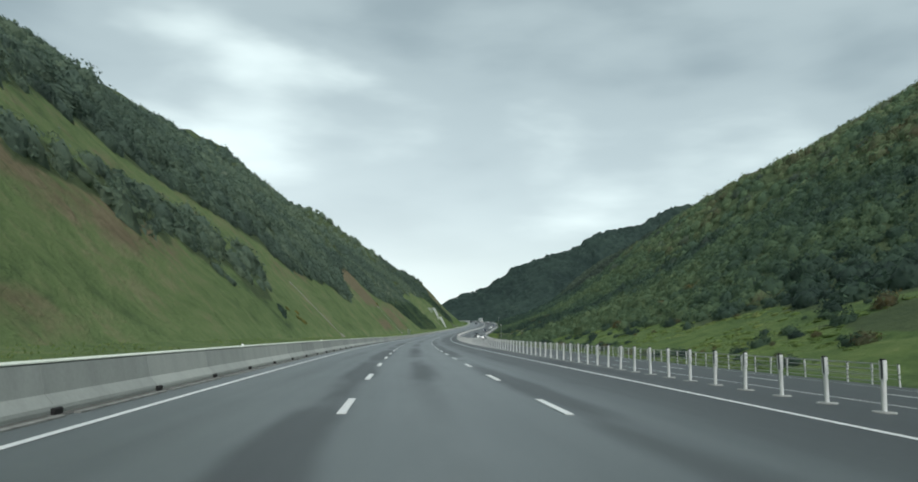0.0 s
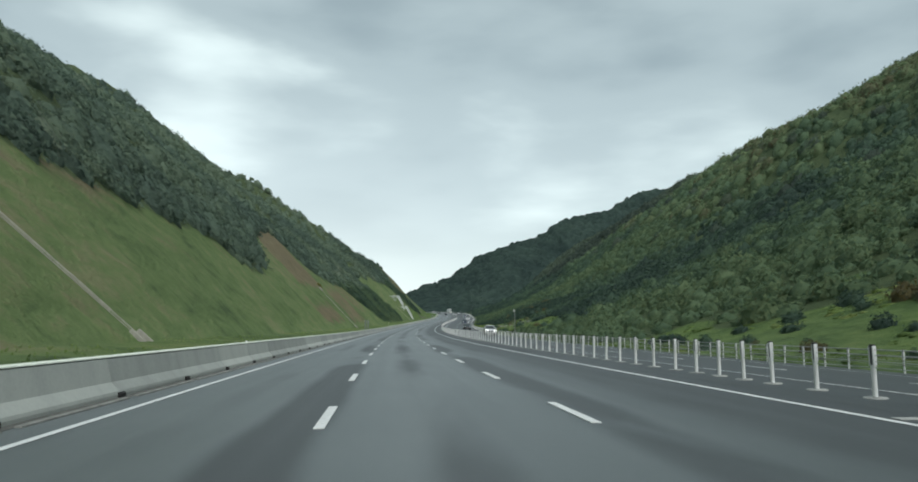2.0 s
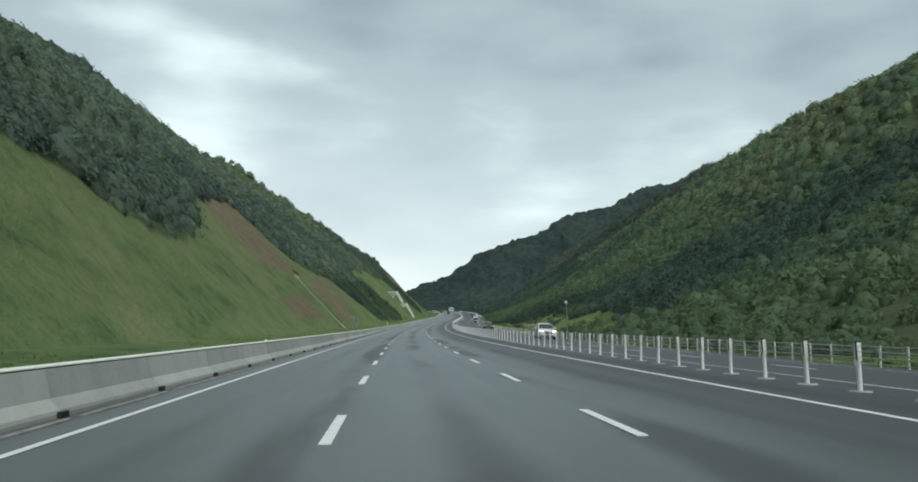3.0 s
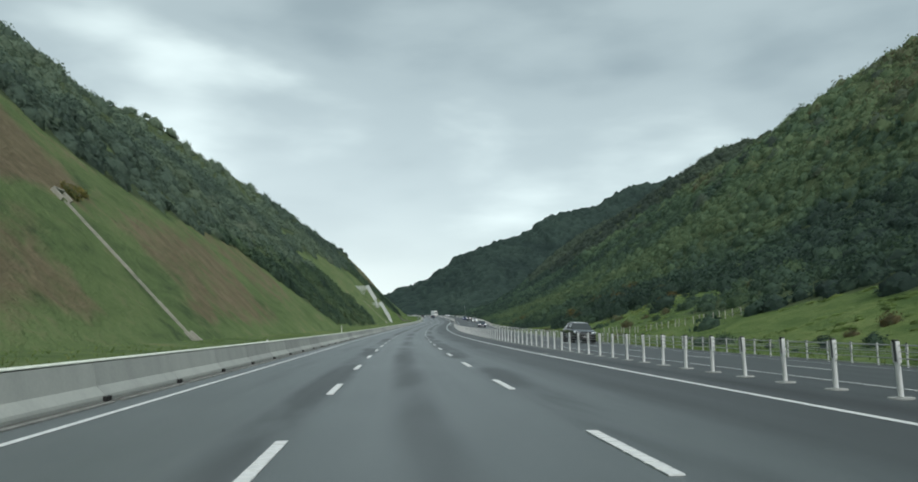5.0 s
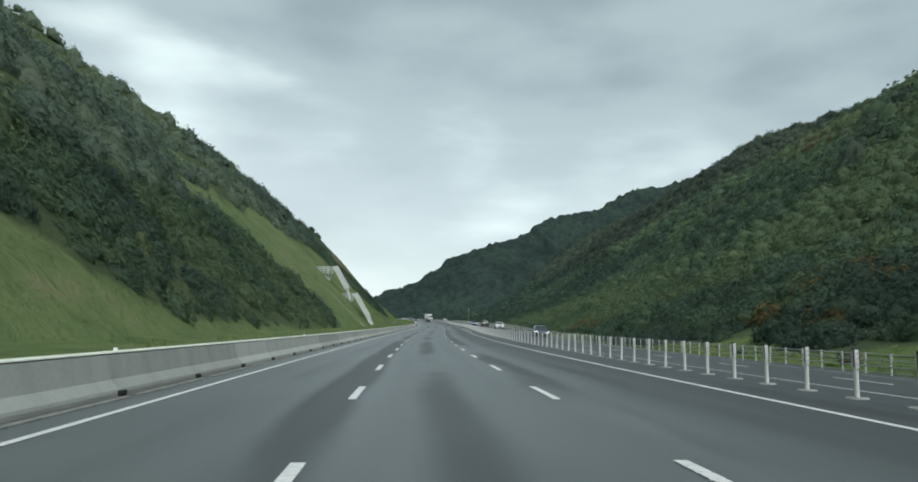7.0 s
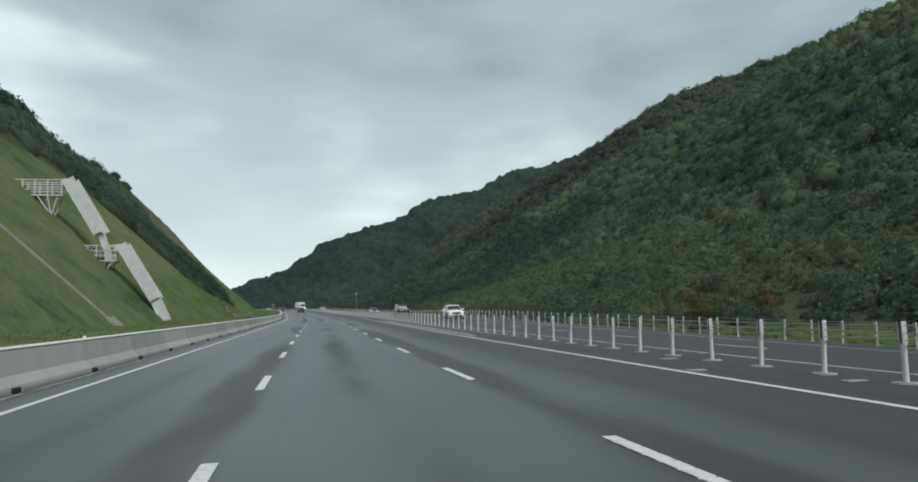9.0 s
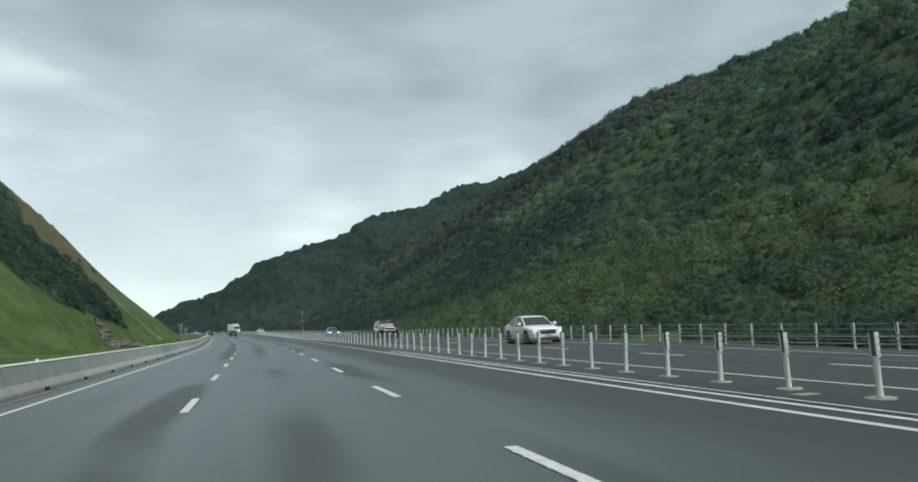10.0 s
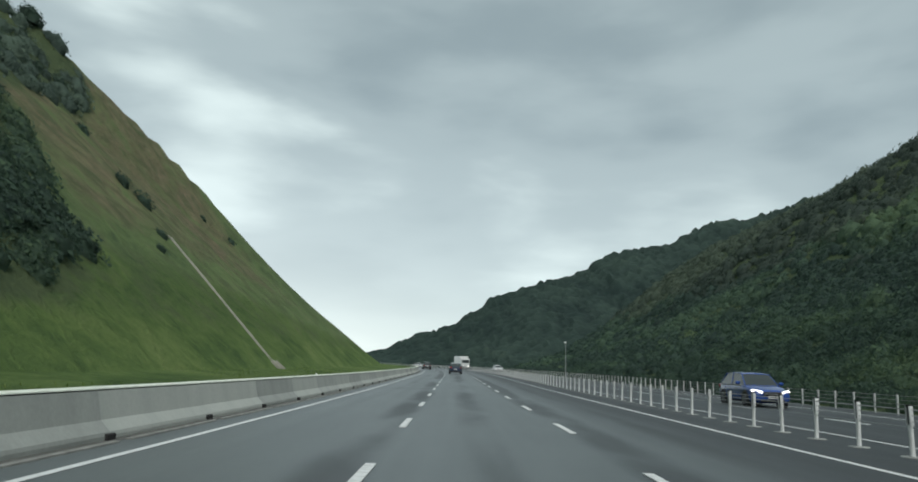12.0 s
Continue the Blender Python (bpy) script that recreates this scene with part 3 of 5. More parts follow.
def barrier_profile():
    # across (towards the road is +x) and up
    return [(-0.22, -0.25), (-0.22, 0.67), (0.035, 0.67), (0.13, 0.27), (0.275, 0.12), (0.29, 0.07), (0.29, -0.25)]


def extrude_profile(profile, length):
    bm = bmesh.new()
    a = [bm.verts.new((x, -0.004, z)) for x, z in profile]
    b = [bm.verts.new((x, length + 0.004, z)) for x, z in profile]
    n = len(profile)
    for i in range(n):
        j = (i + 1) % n
        bm.faces.new((a[j], a[i], b[i], b[j]))
    bm.faces.new(a)
    bm.faces.new(b[::-1])
    bmesh.ops.recalc_face_normals(bm, faces=bm.faces)
    return bm


def as_mesh(name, bm, mat):
    me = bpy.data.meshes.new(name)
    bm.to_mesh(me)
    bm.free()
    me.materials.append(mat)
    return me


barrier = tagged(new("concrete_barrier"), "long grey precast concrete safety barrier with a paler lower face", "barrier")
UNIT_MESH = as_mesh("barrier_unit", extrude_profile(barrier_profile(), UNIT), CONCRETE)
# added strip along the top, skylight on the barrier's top face painted pale
TOP_LIGHT_MAT = plain("top_edge_light", (0.66, 0.71, 0.62), 0.85, scale=3.0, vary=0.15)
# gutter dirt together with the shadow gap below the toe, painted dark
DIRT_AND_SHADE = plain("gutter_dirt_and_shade", (0.085, 0.088, 0.080), 0.95, scale=3.0, vary=0.45, bump=0.6)
TOP_STRIP_MESH = as_mesh("top_strip", extrude_profile([(-0.225, 0.672), (-0.225, 0.70), (-0.21, 0.715), (0.022, 0.715), (0.038, 0.702), (0.040, 0.688)], UNIT), TOP_LIGHT_MAT)
GUTTER_MESH = as_mesh("gutter", extrude_profile([(0.288, -0.2), (0.288, 0.02), (0.33, 0.012), (0.425, 0.006), (0.425, -0.2)], UNIT), DIRT_AND_SHADE)
KERB_MESH = as_mesh("kerb", extrude_profile([(0.42, -0.2), (0.42, 0.022), (0.47, 0.028), (0.52, 0.02), (0.54, -0.2)], UNIT - 0.45), TOE_MAT)


def drain_mesh():
    bm = bmesh.new()
    box(bm, 0.27, 0.34, -0.13, 0.13, 0.0, 0.10, 0.015)
    return as_mesh("drain_hole", bm, HOLE_SHADE)


DRAIN_MESH = drain_mesh()
k = 0
s = 10.2 - UNIT * 10
while s < 900:
    u = part("barrier_unit", UNIT_MESH, None, barrier)
    u.matrix_basis = road_pose(s, -5.76) @ Matrix.Diagonal((1, 1 / math.cos(heading(s + 2)) if s < 476 else 1.0, 1, 1))
    part("top_strip", TOP_STRIP_MESH, None, u, "thin pale strip, the lit top edge put into its colour")
    part("gutter", GUTTER_MESH, None, u, "dark gutter, dirt and a shadow gap in one colour")
    p = part("kerb", KERB_MESH, None, u)
    p.matrix_basis = pose(0, 0.25, 0)
    if s < 700:
        p = part("drain_hole", DRAIN_MESH, None, u)
    s += UNIT

# ---- wire rope barriers ----
POST_WHITE = plain("post_white", (0.64, 0.655, 0.645), 0.45, scale=5.0, vary=0.10)
POST_BLACK = plain("post_black", (0.02, 0.02, 0.022), 0.5)
SLEEVE = plain("reflector_grey", (0.10, 0.105, 0.11), 0.35)
STEEL = plain("galvanised_steel", (0.42, 0.44, 0.45), 0.4, 0.85, scale=3.0, vary=0.15)
ROPE = plain("wire_rope_steel", (0.34, 0.355, 0.35), 0.55, 0.45, scale=3.0)
PLATE = plain("plate_concrete", (0.30, 0.31, 0.295), 0.85, scale=8.0, vary=0.35)


def post_meshes(height, r):
    bm = bmesh.new()
    rod(bm, (0, 0, 0.02), (0, 0, height * 0.64), r, n=12)
    # the upper half is a slotted sleeve: two shells with a gap for the ropes
    for side in (-1, 1):
        box(bm, -r * 0.85, r * 0.85, side * r - 0.012, side * r + 0.012, height * 0.62, height, 0.004)
    tube = as_mesh("post", bm, POST_WHITE)
    bm = bmesh.new()
    box(bm, -r * 0.7, r * 0.7, -r * 0.62, r * 0.62, height * 0.64, height * 0.985, 0.004)
    core = as_mesh("slot_insert", bm, SLEEVE)
    bm = bmesh.new()
    rod(bm, (0, 0, height * 0.985), (0, 0, height * 1.03), r * 1.18, r * 1.1, 12)
    cap = as_mesh("cap", bm, POST_BLACK)
    bm = bmesh.new()
    rod(bm, (0, 0, -0.005), (0, 0, 0.014), 0.185, 0.175, 18)
    plate = as_mesh("base_plate", bm, PLATE)
    return tube, core, cap, plate


def stations(places, numbers, before, upto):
    """Distances of the posts: evenly numbered between ones placed to fit the camera's view, and on to the far end."""
    n = np.arange(-before, 700)
    g0, g1 = ((places[i + 1] - places[i]) / (numbers[i + 1] - numbers[i]) for i in (0, -2))
    s = np.interp(n, numbers, places)
    s = np.where(n < 0, places[0] + n * g0, np.where(n > numbers[-1], places[-1] + (n - numbers[-1]) * g1, s))
    return s[s < upto]


def rope_barrier(label, l, stops, height, r, count, ropes, plates):
    thing = tagged(new("wire_rope_barrier"), label, "barrier")
    tube, core, cap, plate = post_meshes(height, r)
    bm = bmesh.new()
    rod(bm, (0, 0, -0.022), (0, 0, 0.022), r * 1.06, n=8)
    clip = as_mesh("rope_clip", bm, SLEEVE)
    rng = random.Random(int(l * 10))
    rest, dark, feet = bmesh.new(), bmesh.new(), bmesh.new()
    k = 0
    for s in stops:
        s = float(s)
        h = float(road_height(s, l)) if l < VERGE_R else float(land_height(s, l))
        m = road_pose(s, l, h) @ pose(0, 0, 0, rng.uniform(-1.2, 1.2), rng.uniform(-1.5, 1.5), rng.uniform(-8, 8))
        if k < count:
            p = part("post", tube, None, thing)
            p.matrix_basis = m
            part("slot_insert", core, None, p)
            part("cap", cap, None, p, "black plastic cap")
            if plates:
                part("base_plate", plate, None, p, "pale round concrete footing")
            else:
                for z in ropes:
                    part("rope_clip", clip, None, p).matrix_basis = pose(0, 0, height * z)
        else:
            a = m.translation
            rod(rest, a, a + Vector((0, 0, height)), r, n=6)
            rod(dark, a + Vector((0, 0, height * 0.985)), a + Vector((0, 0, height * 1.03)), r * 1.15, n=6)
            if plates:
                rod(feet, a, a + Vector((0, 0, 0.014)), 0.185, n=12)
        k += 1
    for name, bm, mat in (("post_row", rest, POST_WHITE), ("cap_row", dark, POST_BLACK), ("base_plate_row", feet, PLATE)):
        if bm.verts:
            tagged(part(name, bm, mat, thing), kind="stuff")
        else:
            bm.free()
    ss = stops
    for z in ropes:
        bm = bmesh.new()
        base = np.where(np.full(len(ss), l) < VERGE_R, road_height(ss, l), land_height(ss, l))
        pts = along(ss, np.full(len(ss), l), base + z * height)
        rings = []
        for p in pts:
            rings.append([bm.verts.new((p[0] + dx, p[1], p[2] + dz)) for dx, dz in ((0.0072, 0), (0, 0.0072), (-0.0072, 0), (0, -0.0072))])
        for a, b in zip(rings, rings[1:]):
            for i in range(4):
                bm.faces.new((a[i], a[(i + 1) % 4], b[(i + 1) % 4], b[i]))
        part("wire_rope", bm, ROPE, thing, "galvanised steel rope")


rope_barrier("wire rope median barrier on white plastic posts with black caps", 6.85, stations([32.4, 50.84, 70.91, 90.97, 92.45, 93.61, 94.77, 96.0, 97.31, 98.89, 111.1, 190.15, 208.57, 228.75, 248.73, 268.82, 345.62, 362.3, 399.39, 438.09, 460.0, 480.14],
             [0, 12, 25, 38, 39, 40, 41, 42, 43, 44, 52, 103, 115, 128, 141, 154, 204, 215, 239, 264, 278, 291], 14, 800), 0.82, 0.040, 320, (0.93, 0.82, 0.70, 0.58), True)
rope_barrier("wire rope roadside barrier on slim white posts along the outer shoulder", 16.0, stations([43.3, 62.02, 82.06, 100.69, 122.18, 200.34, 260.72, 279.53, 282.32, 355.64, 372.69, 447.37, 471.62, 493.59],
             [0, 13, 27, 40, 55, 110, 152, 165, 167, 218, 230, 282, 299, 314], 14, 800), 0.78, 0.031, 340, (0.95, 0.75, 0.55, 0.36), False)

# ---- scrub and trees on the hills ----
def lump_shapes(count, core, leaves, size, seed):
    """Bush crowns about one metre in radius: soft billowing heads set with small tilted sprays of leaves."""
    shapes = []
    rng = np.random.RandomState(seed)
    for i in range(count):
        bm = bmesh.new()
        bmesh.ops.create_icosphere(bm, subdivisions=core, radius=0.95)
        bmesh.ops.delete(bm, geom=[v for v in bm.verts if v.co.z < -0.5], context="VERTS")
        off = Vector(rng.uniform(-50, 50, 3))

        def swell(p):
            return 0.84 + 0.30 * noise.noise(p * 1.4 + off) + 0.42 * noise.noise(p * 3.0 + off)

        for v in bm.verts:
            v.co = v.co * swell(v.co.normalized())
        bm.verts.ensure_lookup_table()
        verts = [v.co.copy() for v in bm.verts]
        tris = [[v.index for v in f.verts] for f in bm.faces]
        bm.free()
        shade = [0.0] * len(verts)
        for k in range(leaves):
            z, a = rng.uniform(-0.1, 1.0), rng.uniform(0, 2 * math.pi)
            out = Vector((math.cos(a) * math.sqrt(1 - z * z), math.sin(a) * math.sqrt(1 - z * z), z))
            mid = out * swell(out) * rng.uniform(0.92, 1.16)
            n = (out + Vector(rng.uniform(-0.9, 0.9, 3))).normalized()
            u = n.orthogonal().normalized()
            w = n.cross(u)
            r = rng.uniform(*size)
            base = len(verts)
            for t in range(3):
                b = a + t * 2.094 + rng.uniform(-0.4, 0.4)
                verts.append(mid + (u * math.cos(b) + w * math.sin(b)) * r * rng.uniform(0.7, 1.25))
            tris.append([base, base + 1, base + 2])
            shade += [rng.uniform(-0.17, 0.17)] * 3
        shapes.append((np.array([v[:] for v in verts]), np.array(tris), np.array(shade)))
    return shapes


def slope_at(s, l, line=None):
    """How the land rises eastward and northward at the given places."""
    a, b = along(s + 2, l, land_height(s + 2, l), line), along(s - 2, l, land_height(s - 2, l), line)
    c, d = along(s, l + 2, land_height(s, l + 2), line), along(s, l - 2, land_height(s, l - 2), line)
    u, v = a - b, c - d
    n = np.cross(v, u)
    return -n[:, :2] / n[:, 2:3]


def scatter(name, label, category, places, radius, height, tone, shapes, seed, mat, slope):
    """Joins many turned and sized copies of the shapes into one mesh that lies on the slope, with each one's tone stored on it."""
    rng = np.random.RandomState(seed)
    pick = rng.randint(0, len(shapes), len(places))
    turn = rng.uniform(0, 2 * np.pi, len(places))
    V, F, T, base = [], [], [], 0
    for k, (verts, tris, shade) in enumerate(shapes):
        idx = np.where(pick == k)[0]
        if not len(idx):
            continue
        c, s = np.cos(turn[idx])[:, None], np.sin(turn[idx])[:, None]
        stretch = rng.uniform(0.8, 1.25, (len(idx), 1))
        x, y = verts[None, :, 0] * stretch, verts[None, :, 1] / stretch
        X, Y = (c * x - s * y) * radius[idx][:, None], (s * x + c * y) * radius[idx][:, None]
        Z = verts[None, :, 2] * height[idx][:, None] + places[idx, 2:3] + (X * slope[idx, 0:1] + Y * slope[idx, 1:2]) * 0.62
        X, Y = X + places[idx, 0:1], Y + places[idx, 1:2]
        V.append(np.stack([X, Y, Z], -1).reshape(-1, 3))
        F.append((tris[None] + (base + np.arange(len(idx)) * len(verts))[:, None, None]).reshape(-1, 3))
        T.append((tone[idx][:, None] + shade + rng.uniform(-0.04, 0.04, (len(idx), len(verts)))).ravel())
        base += len(idx) * len(verts)
    V, F, T = np.concatenate(V), np.concatenate(F), np.concatenate(T)
    me = bpy.data.meshes.new(name)
    me.vertices.add(len(V))
    me.vertices.foreach_set("co", V.ravel().astype(np.float32))
    me.loops.add(len(F) * 3)
    me.loops.foreach_set("vertex_index", F.ravel().astype(np.int32))
    me.polygons.add(len(F))
    me.polygons.foreach_set("loop_start", np.arange(0, len(F) * 3, 3, dtype=np.int32))
    me.polygons.foreach_set("loop_total", np.full(len(F), 3, np.int32))
    me.polygons.foreach_set("use_smooth", np.ones(len(F), bool))
    me.update(calc_edges=True)
    me.materials.append(mat)
    me.attributes.new("tone", "FLOAT", "POINT").data.foreach_set("value", T.astype(np.float32))
    return tagged(new(name, me), label, category, kind="stuff")


MEDIUM = lump_shapes(10, 1, 105, (0.07, 0.15), 15)
FINER = lump_shapes(8, 1, 370, (0.06, 0.13), 14)
LOW = lump_shapes(6, 1, 12, (0.20, 0.35), 13)
FINE, COARSE = lump_shapes(10, 1, 250, (0.07, 0.15), 11), lump_shapes(12, 1, 62, (0.10, 0.21), 12)


def plots(s0, s1, l0, l1, gap, seed):
    rng = np.random.RandomState(seed)
    S, L = np.meshgrid(np.arange(s0, s1, gap), np.arange(l0, l1, gap), indexing="ij")
    S, L = S.ravel() + rng.uniform(-0.5, 0.5, S.size) * gap, L.ravel() + rng.uniform(-0.5, 0.5, L.size) * gap
    return S, L, rng


GORSE_SPOTS = [(335, 38, 16, 12), (398, 27, 7, 4), (133, 48, 9, 5), (300, 34, 9, 5), (243, -22, 7, 3)]


def bush_tone(s, l, rng):
    """Dark green scrub in drifts, olive and brown patches between, and flowering gorse at a few spots."""
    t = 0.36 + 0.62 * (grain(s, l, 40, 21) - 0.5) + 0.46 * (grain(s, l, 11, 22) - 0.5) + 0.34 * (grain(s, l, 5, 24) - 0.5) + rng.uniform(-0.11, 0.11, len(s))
    # spurs lighter, gullies darker: shading of the slope put into the bush tone
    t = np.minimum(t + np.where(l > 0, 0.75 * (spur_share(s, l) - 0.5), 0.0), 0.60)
    brown = (grain(s, l, 26, 23) > 0.72) & (rng.rand(len(s)) < 0.04) & (l < 60)
    t = np.where(brown, rng.uniform(0.74, 0.90, len(s)), t)
    for s0, l0, rs, rl in GORSE_SPOTS:
        near = ((s - s0) / rs) ** 2 + ((l - l0) / rl) ** 2 < 1
        t = np.where(near & (rng.rand(len(s)) < 0.15), rng.uniform(0.95, 1.12, len(s)), t)
    # shadow on the valley side beyond the curve, put into the tone
    t = t - 0.28 * np.clip((s - 475) / 60, 0, 1) * np.clip(l, 0, 1)
    return np.clip(t, 0.0, 1.15)


def cover(name, label, line, s0, s1, l0, l1, gap, shapes, size, seed, mat, thin=0.0, flat=1.05, tone_shift=0.0):
    S, L, rng = plots(s0, s1, l0, l1, gap, seed)
    keep = (scrub_share(S, L) > 0.5) & (rng.rand(len(S)) > thin)
    if shapes is not FINER:
        keep &= ~((L > 0) & (L < 46) & (S > 290) & (S < 565)) & ~((L < 0) & (L > -24) & (S > 286) & (S < 384))
    S, L = S[keep], L[keep]
    low = np.where(L < 0, np.clip(0.6 + (-L - 12) / 30, 0.6, 1), np.clip(0.6 + (L - 20) / 60, 0.6, 1))
    r = (size[0] * 0.88 + (size[1] * 1.25 - size[0] * 0.88) * rng.rand(len(S)) ** 1.8) * (0.60 + 0.45 * grain(S, L, 24, 25) + 0.35 * grain(S, L, 9, 26)) * low
    r = np.minimum(r, size[1] * 1.12)
    h = r * rng.uniform(flat * 0.7, flat * 1.1, len(S))
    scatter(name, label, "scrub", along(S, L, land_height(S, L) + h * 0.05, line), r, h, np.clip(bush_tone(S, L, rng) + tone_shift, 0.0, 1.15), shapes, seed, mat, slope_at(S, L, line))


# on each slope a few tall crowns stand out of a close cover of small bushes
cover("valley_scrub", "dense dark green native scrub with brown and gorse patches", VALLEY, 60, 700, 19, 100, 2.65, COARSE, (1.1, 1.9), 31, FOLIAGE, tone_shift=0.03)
# taller crowns get a lighter tone, their lit tops put into the colour
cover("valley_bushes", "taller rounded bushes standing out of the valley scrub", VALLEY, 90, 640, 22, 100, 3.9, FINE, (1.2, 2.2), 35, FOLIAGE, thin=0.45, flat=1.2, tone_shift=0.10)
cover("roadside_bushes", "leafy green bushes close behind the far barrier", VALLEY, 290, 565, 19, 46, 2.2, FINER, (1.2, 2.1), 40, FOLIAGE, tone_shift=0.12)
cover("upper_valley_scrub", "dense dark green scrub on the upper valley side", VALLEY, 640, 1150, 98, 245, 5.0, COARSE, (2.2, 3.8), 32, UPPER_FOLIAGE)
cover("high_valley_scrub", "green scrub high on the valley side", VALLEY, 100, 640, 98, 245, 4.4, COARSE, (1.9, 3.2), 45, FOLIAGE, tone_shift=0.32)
cover("upper_valley_bushes", "taller bushes on the upper valley side", VALLEY, 180, 1100, 88, 240, 9.0, COARSE, (2.1, 3.3), 36, UPPER_FOLIAGE, thin=0.6)
cover("cutting_scrub", "dark low scrub above and between the cut slopes", LINE, 12, 436, -54, -12.5, 2.15, MEDIUM, (0.95, 1.65), 33, HAZY_FOLIAGE)
cover("end_cutting_scrub", "close dark scrub on the end of the cut hill", LINE, 436, 600, -31, -12.5, 1.55, FINER, (0.85, 1.4), 39, FOLIAGE, thin=0.1, tone_shift=0.0)
cover("end_hill_scrub", "close dark scrub on the crest of the cut hill", LINE, 436, 600, -54, -31, 1.8, MEDIUM, (0.9, 1.5), 47, HAZY_FOLIAGE, tone_shift=-0.15)
cover("far_valley_scrub", "dense dark scrub beside the far bend", VALLEY, 700, 1150, 19, 100, 4.7, COARSE, (2.0, 3.2), 38, FOLIAGE)
cover("low_cutting_scrub", "dark bushes at the foot of the cut slope", LINE, 286, 384, -24, -12.5, 1.6, FINER, (0.9, 1.6), 46, FOLIAGE, tone_shift=0.05)
cover("cutting_bushes", "taller dark bushes above the cut slopes", LINE, 20, 440, -54, -14, 3.4, FINE, (1.1, 1.9), 37, HAZY_FOLIAGE, thin=0.3)
cover("end_cutting_bushes", "taller dark bushes on the end of the cut hill", LINE, 440, 560, -46, -14, 3.0, FINER, (0.8, 1.5), 44, FOLIAGE, thin=0.5, tone_shift=-0.1)
cover("upper_cutting_scrub", "dark scrub covering the upper hill above the cutting", LINE, 40, 680, -128, -52, 3.6, COARSE, (1.5, 2.4), 34, HAZY_FOLIAGE)


def loose_bushes():
    """Single bushes dotted over the pasture, and a few on the cut slope."""
    rng = np.random.RandomState(41)
    S, L = rng.uniform(40, 330, 620), rng.uniform(20.5, 46, 620)
    keep = (scrub_share(S, L) < 0.5) & (grain(S, L, 16, 42) > 0.40)
    S, L = S[keep], L[keep]
    r = rng.uniform(0.35, 1.5, len(S)) * (0.45 + (L - 20) / 45)
    tone = np.where(rng.rand(len(S)) < 0.18, rng.uniform(0.95, 1.1, len(S)), rng.uniform(0.0, 0.45, len(S)))
    S = np.append(S, [79, 80.5, 77.8, 523, 518, 519.2, 515, 511, 547, 542])
    L = np.append(L, [-15, -15.6, -14.6, -33.4, -26.8, -25.6, -22, -20.2, -27.4, -29.2])
    r, tone = np.append(r, [0.6, 0.45, 0.4, 0.7, 0.8, 0.9, 0.5, 0.4, 0.6, 0.4]), np.append(tone, [0.1, 0.15, 0.1] + [0.2] * 7)
    scatter("loose_bushes", "single dark bushes dotted over grass", "bushes", along(S, L, land_height(S, L) + 0.05), r, r * rng.uniform(0.7, 1.1, len(S)), tone, FINE, 43, FOLIAGE, slope_at(S, L))


loose_bushes()


def tufts(name, label, s0, s1, l0, l1, count, tall, mat, seed, blades=5, line=None):
    """Grass tufts: fans of narrow bent blades."""
    rng = np.random.RandomState(seed)
    S, L = rng.uniform(s0, s1, count), rng.uniform(l0, l1, count)
    keep = (scrub_share(S, L) < 0.6) & (grain(S, L, 5, seed) > 0.3)
    S, L = S[keep], L[keep]
    P = along(S, L, land_height(S, L) - 0.03, line)
    n = len(P)
    a = rng.uniform(0, 2 * np.pi, (n, blades))
    h = rng.uniform(tall[0], tall[1], (n, 1)) * rng.uniform(0.6, 1.1, (n, blades))
    lean = h * rng.uniform(0.25, 0.9, (n, blades))
    w = 0.012 + 0.06 * h
    c, s = np.cos(a), np.sin(a)
    root = np.stack([P[:, None, 0] - s * w, P[:, None, 1] + c * w, np.repeat(P[:, 2:3], blades, 1)], -1)
    side = np.stack([P[:, None, 0] + s * w, P[:, None, 1] - c * w, np.repeat(P[:, 2:3], blades, 1)], -1)
    tip = np.stack([P[:, None, 0] + c * lean, P[:, None, 1] + s * lean, P[:, None, 2] + h], -1)
    V = np.stack([root, side, tip], 2).reshape(-1, 3)
    k = len(V) // 3
    me = bpy.data.meshes.new(name)
    me.vertices.add(len(V))
    me.vertices.foreach_set("co", V.ravel().astype(np.float32))
    me.loops.add(len(V))
    me.loops.foreach_set("vertex_index", np.arange(len(V), dtype=np.int32))
    me.polygons.add(k)
    me.polygons.foreach_set("loop_start", np.arange(0, len(V), 3, dtype=np.int32))
    me.polygons.foreach_set("loop_total", np.full(k, 3, np.int32))
    me.update(calc_edges=True)
    me.materials.append(mat)
    tone = np.repeat(np.clip(0.3 + 0.6 * (grain(S, L, 14, 61) - 0.5) + rng.uniform(-0.2, 0.2, n), 0, 1), blades * 3)
    me.attributes.new("tone", "FLOAT", "POINT").data.foreach_set("value", tone.astype(np.float32))
    tagged(new(name, me), label, "grass", kind="stuff")


GRASS = make_foliage("grass_blades", [(0.0, (0.110, 0.175, 0.055)), (0.35, (0.180, 0.265, 0.075)), (0.6, (0.27, 0.30, 0.11)), (0.85, (0.38, 0.33, 0.18))], 0.7)
tufts("verge_grass", "rough green grass along the back of the concrete barrier", 5, 530, -12.6, -6.25, 17000, (0.05, 0.15), GRASS, 62)


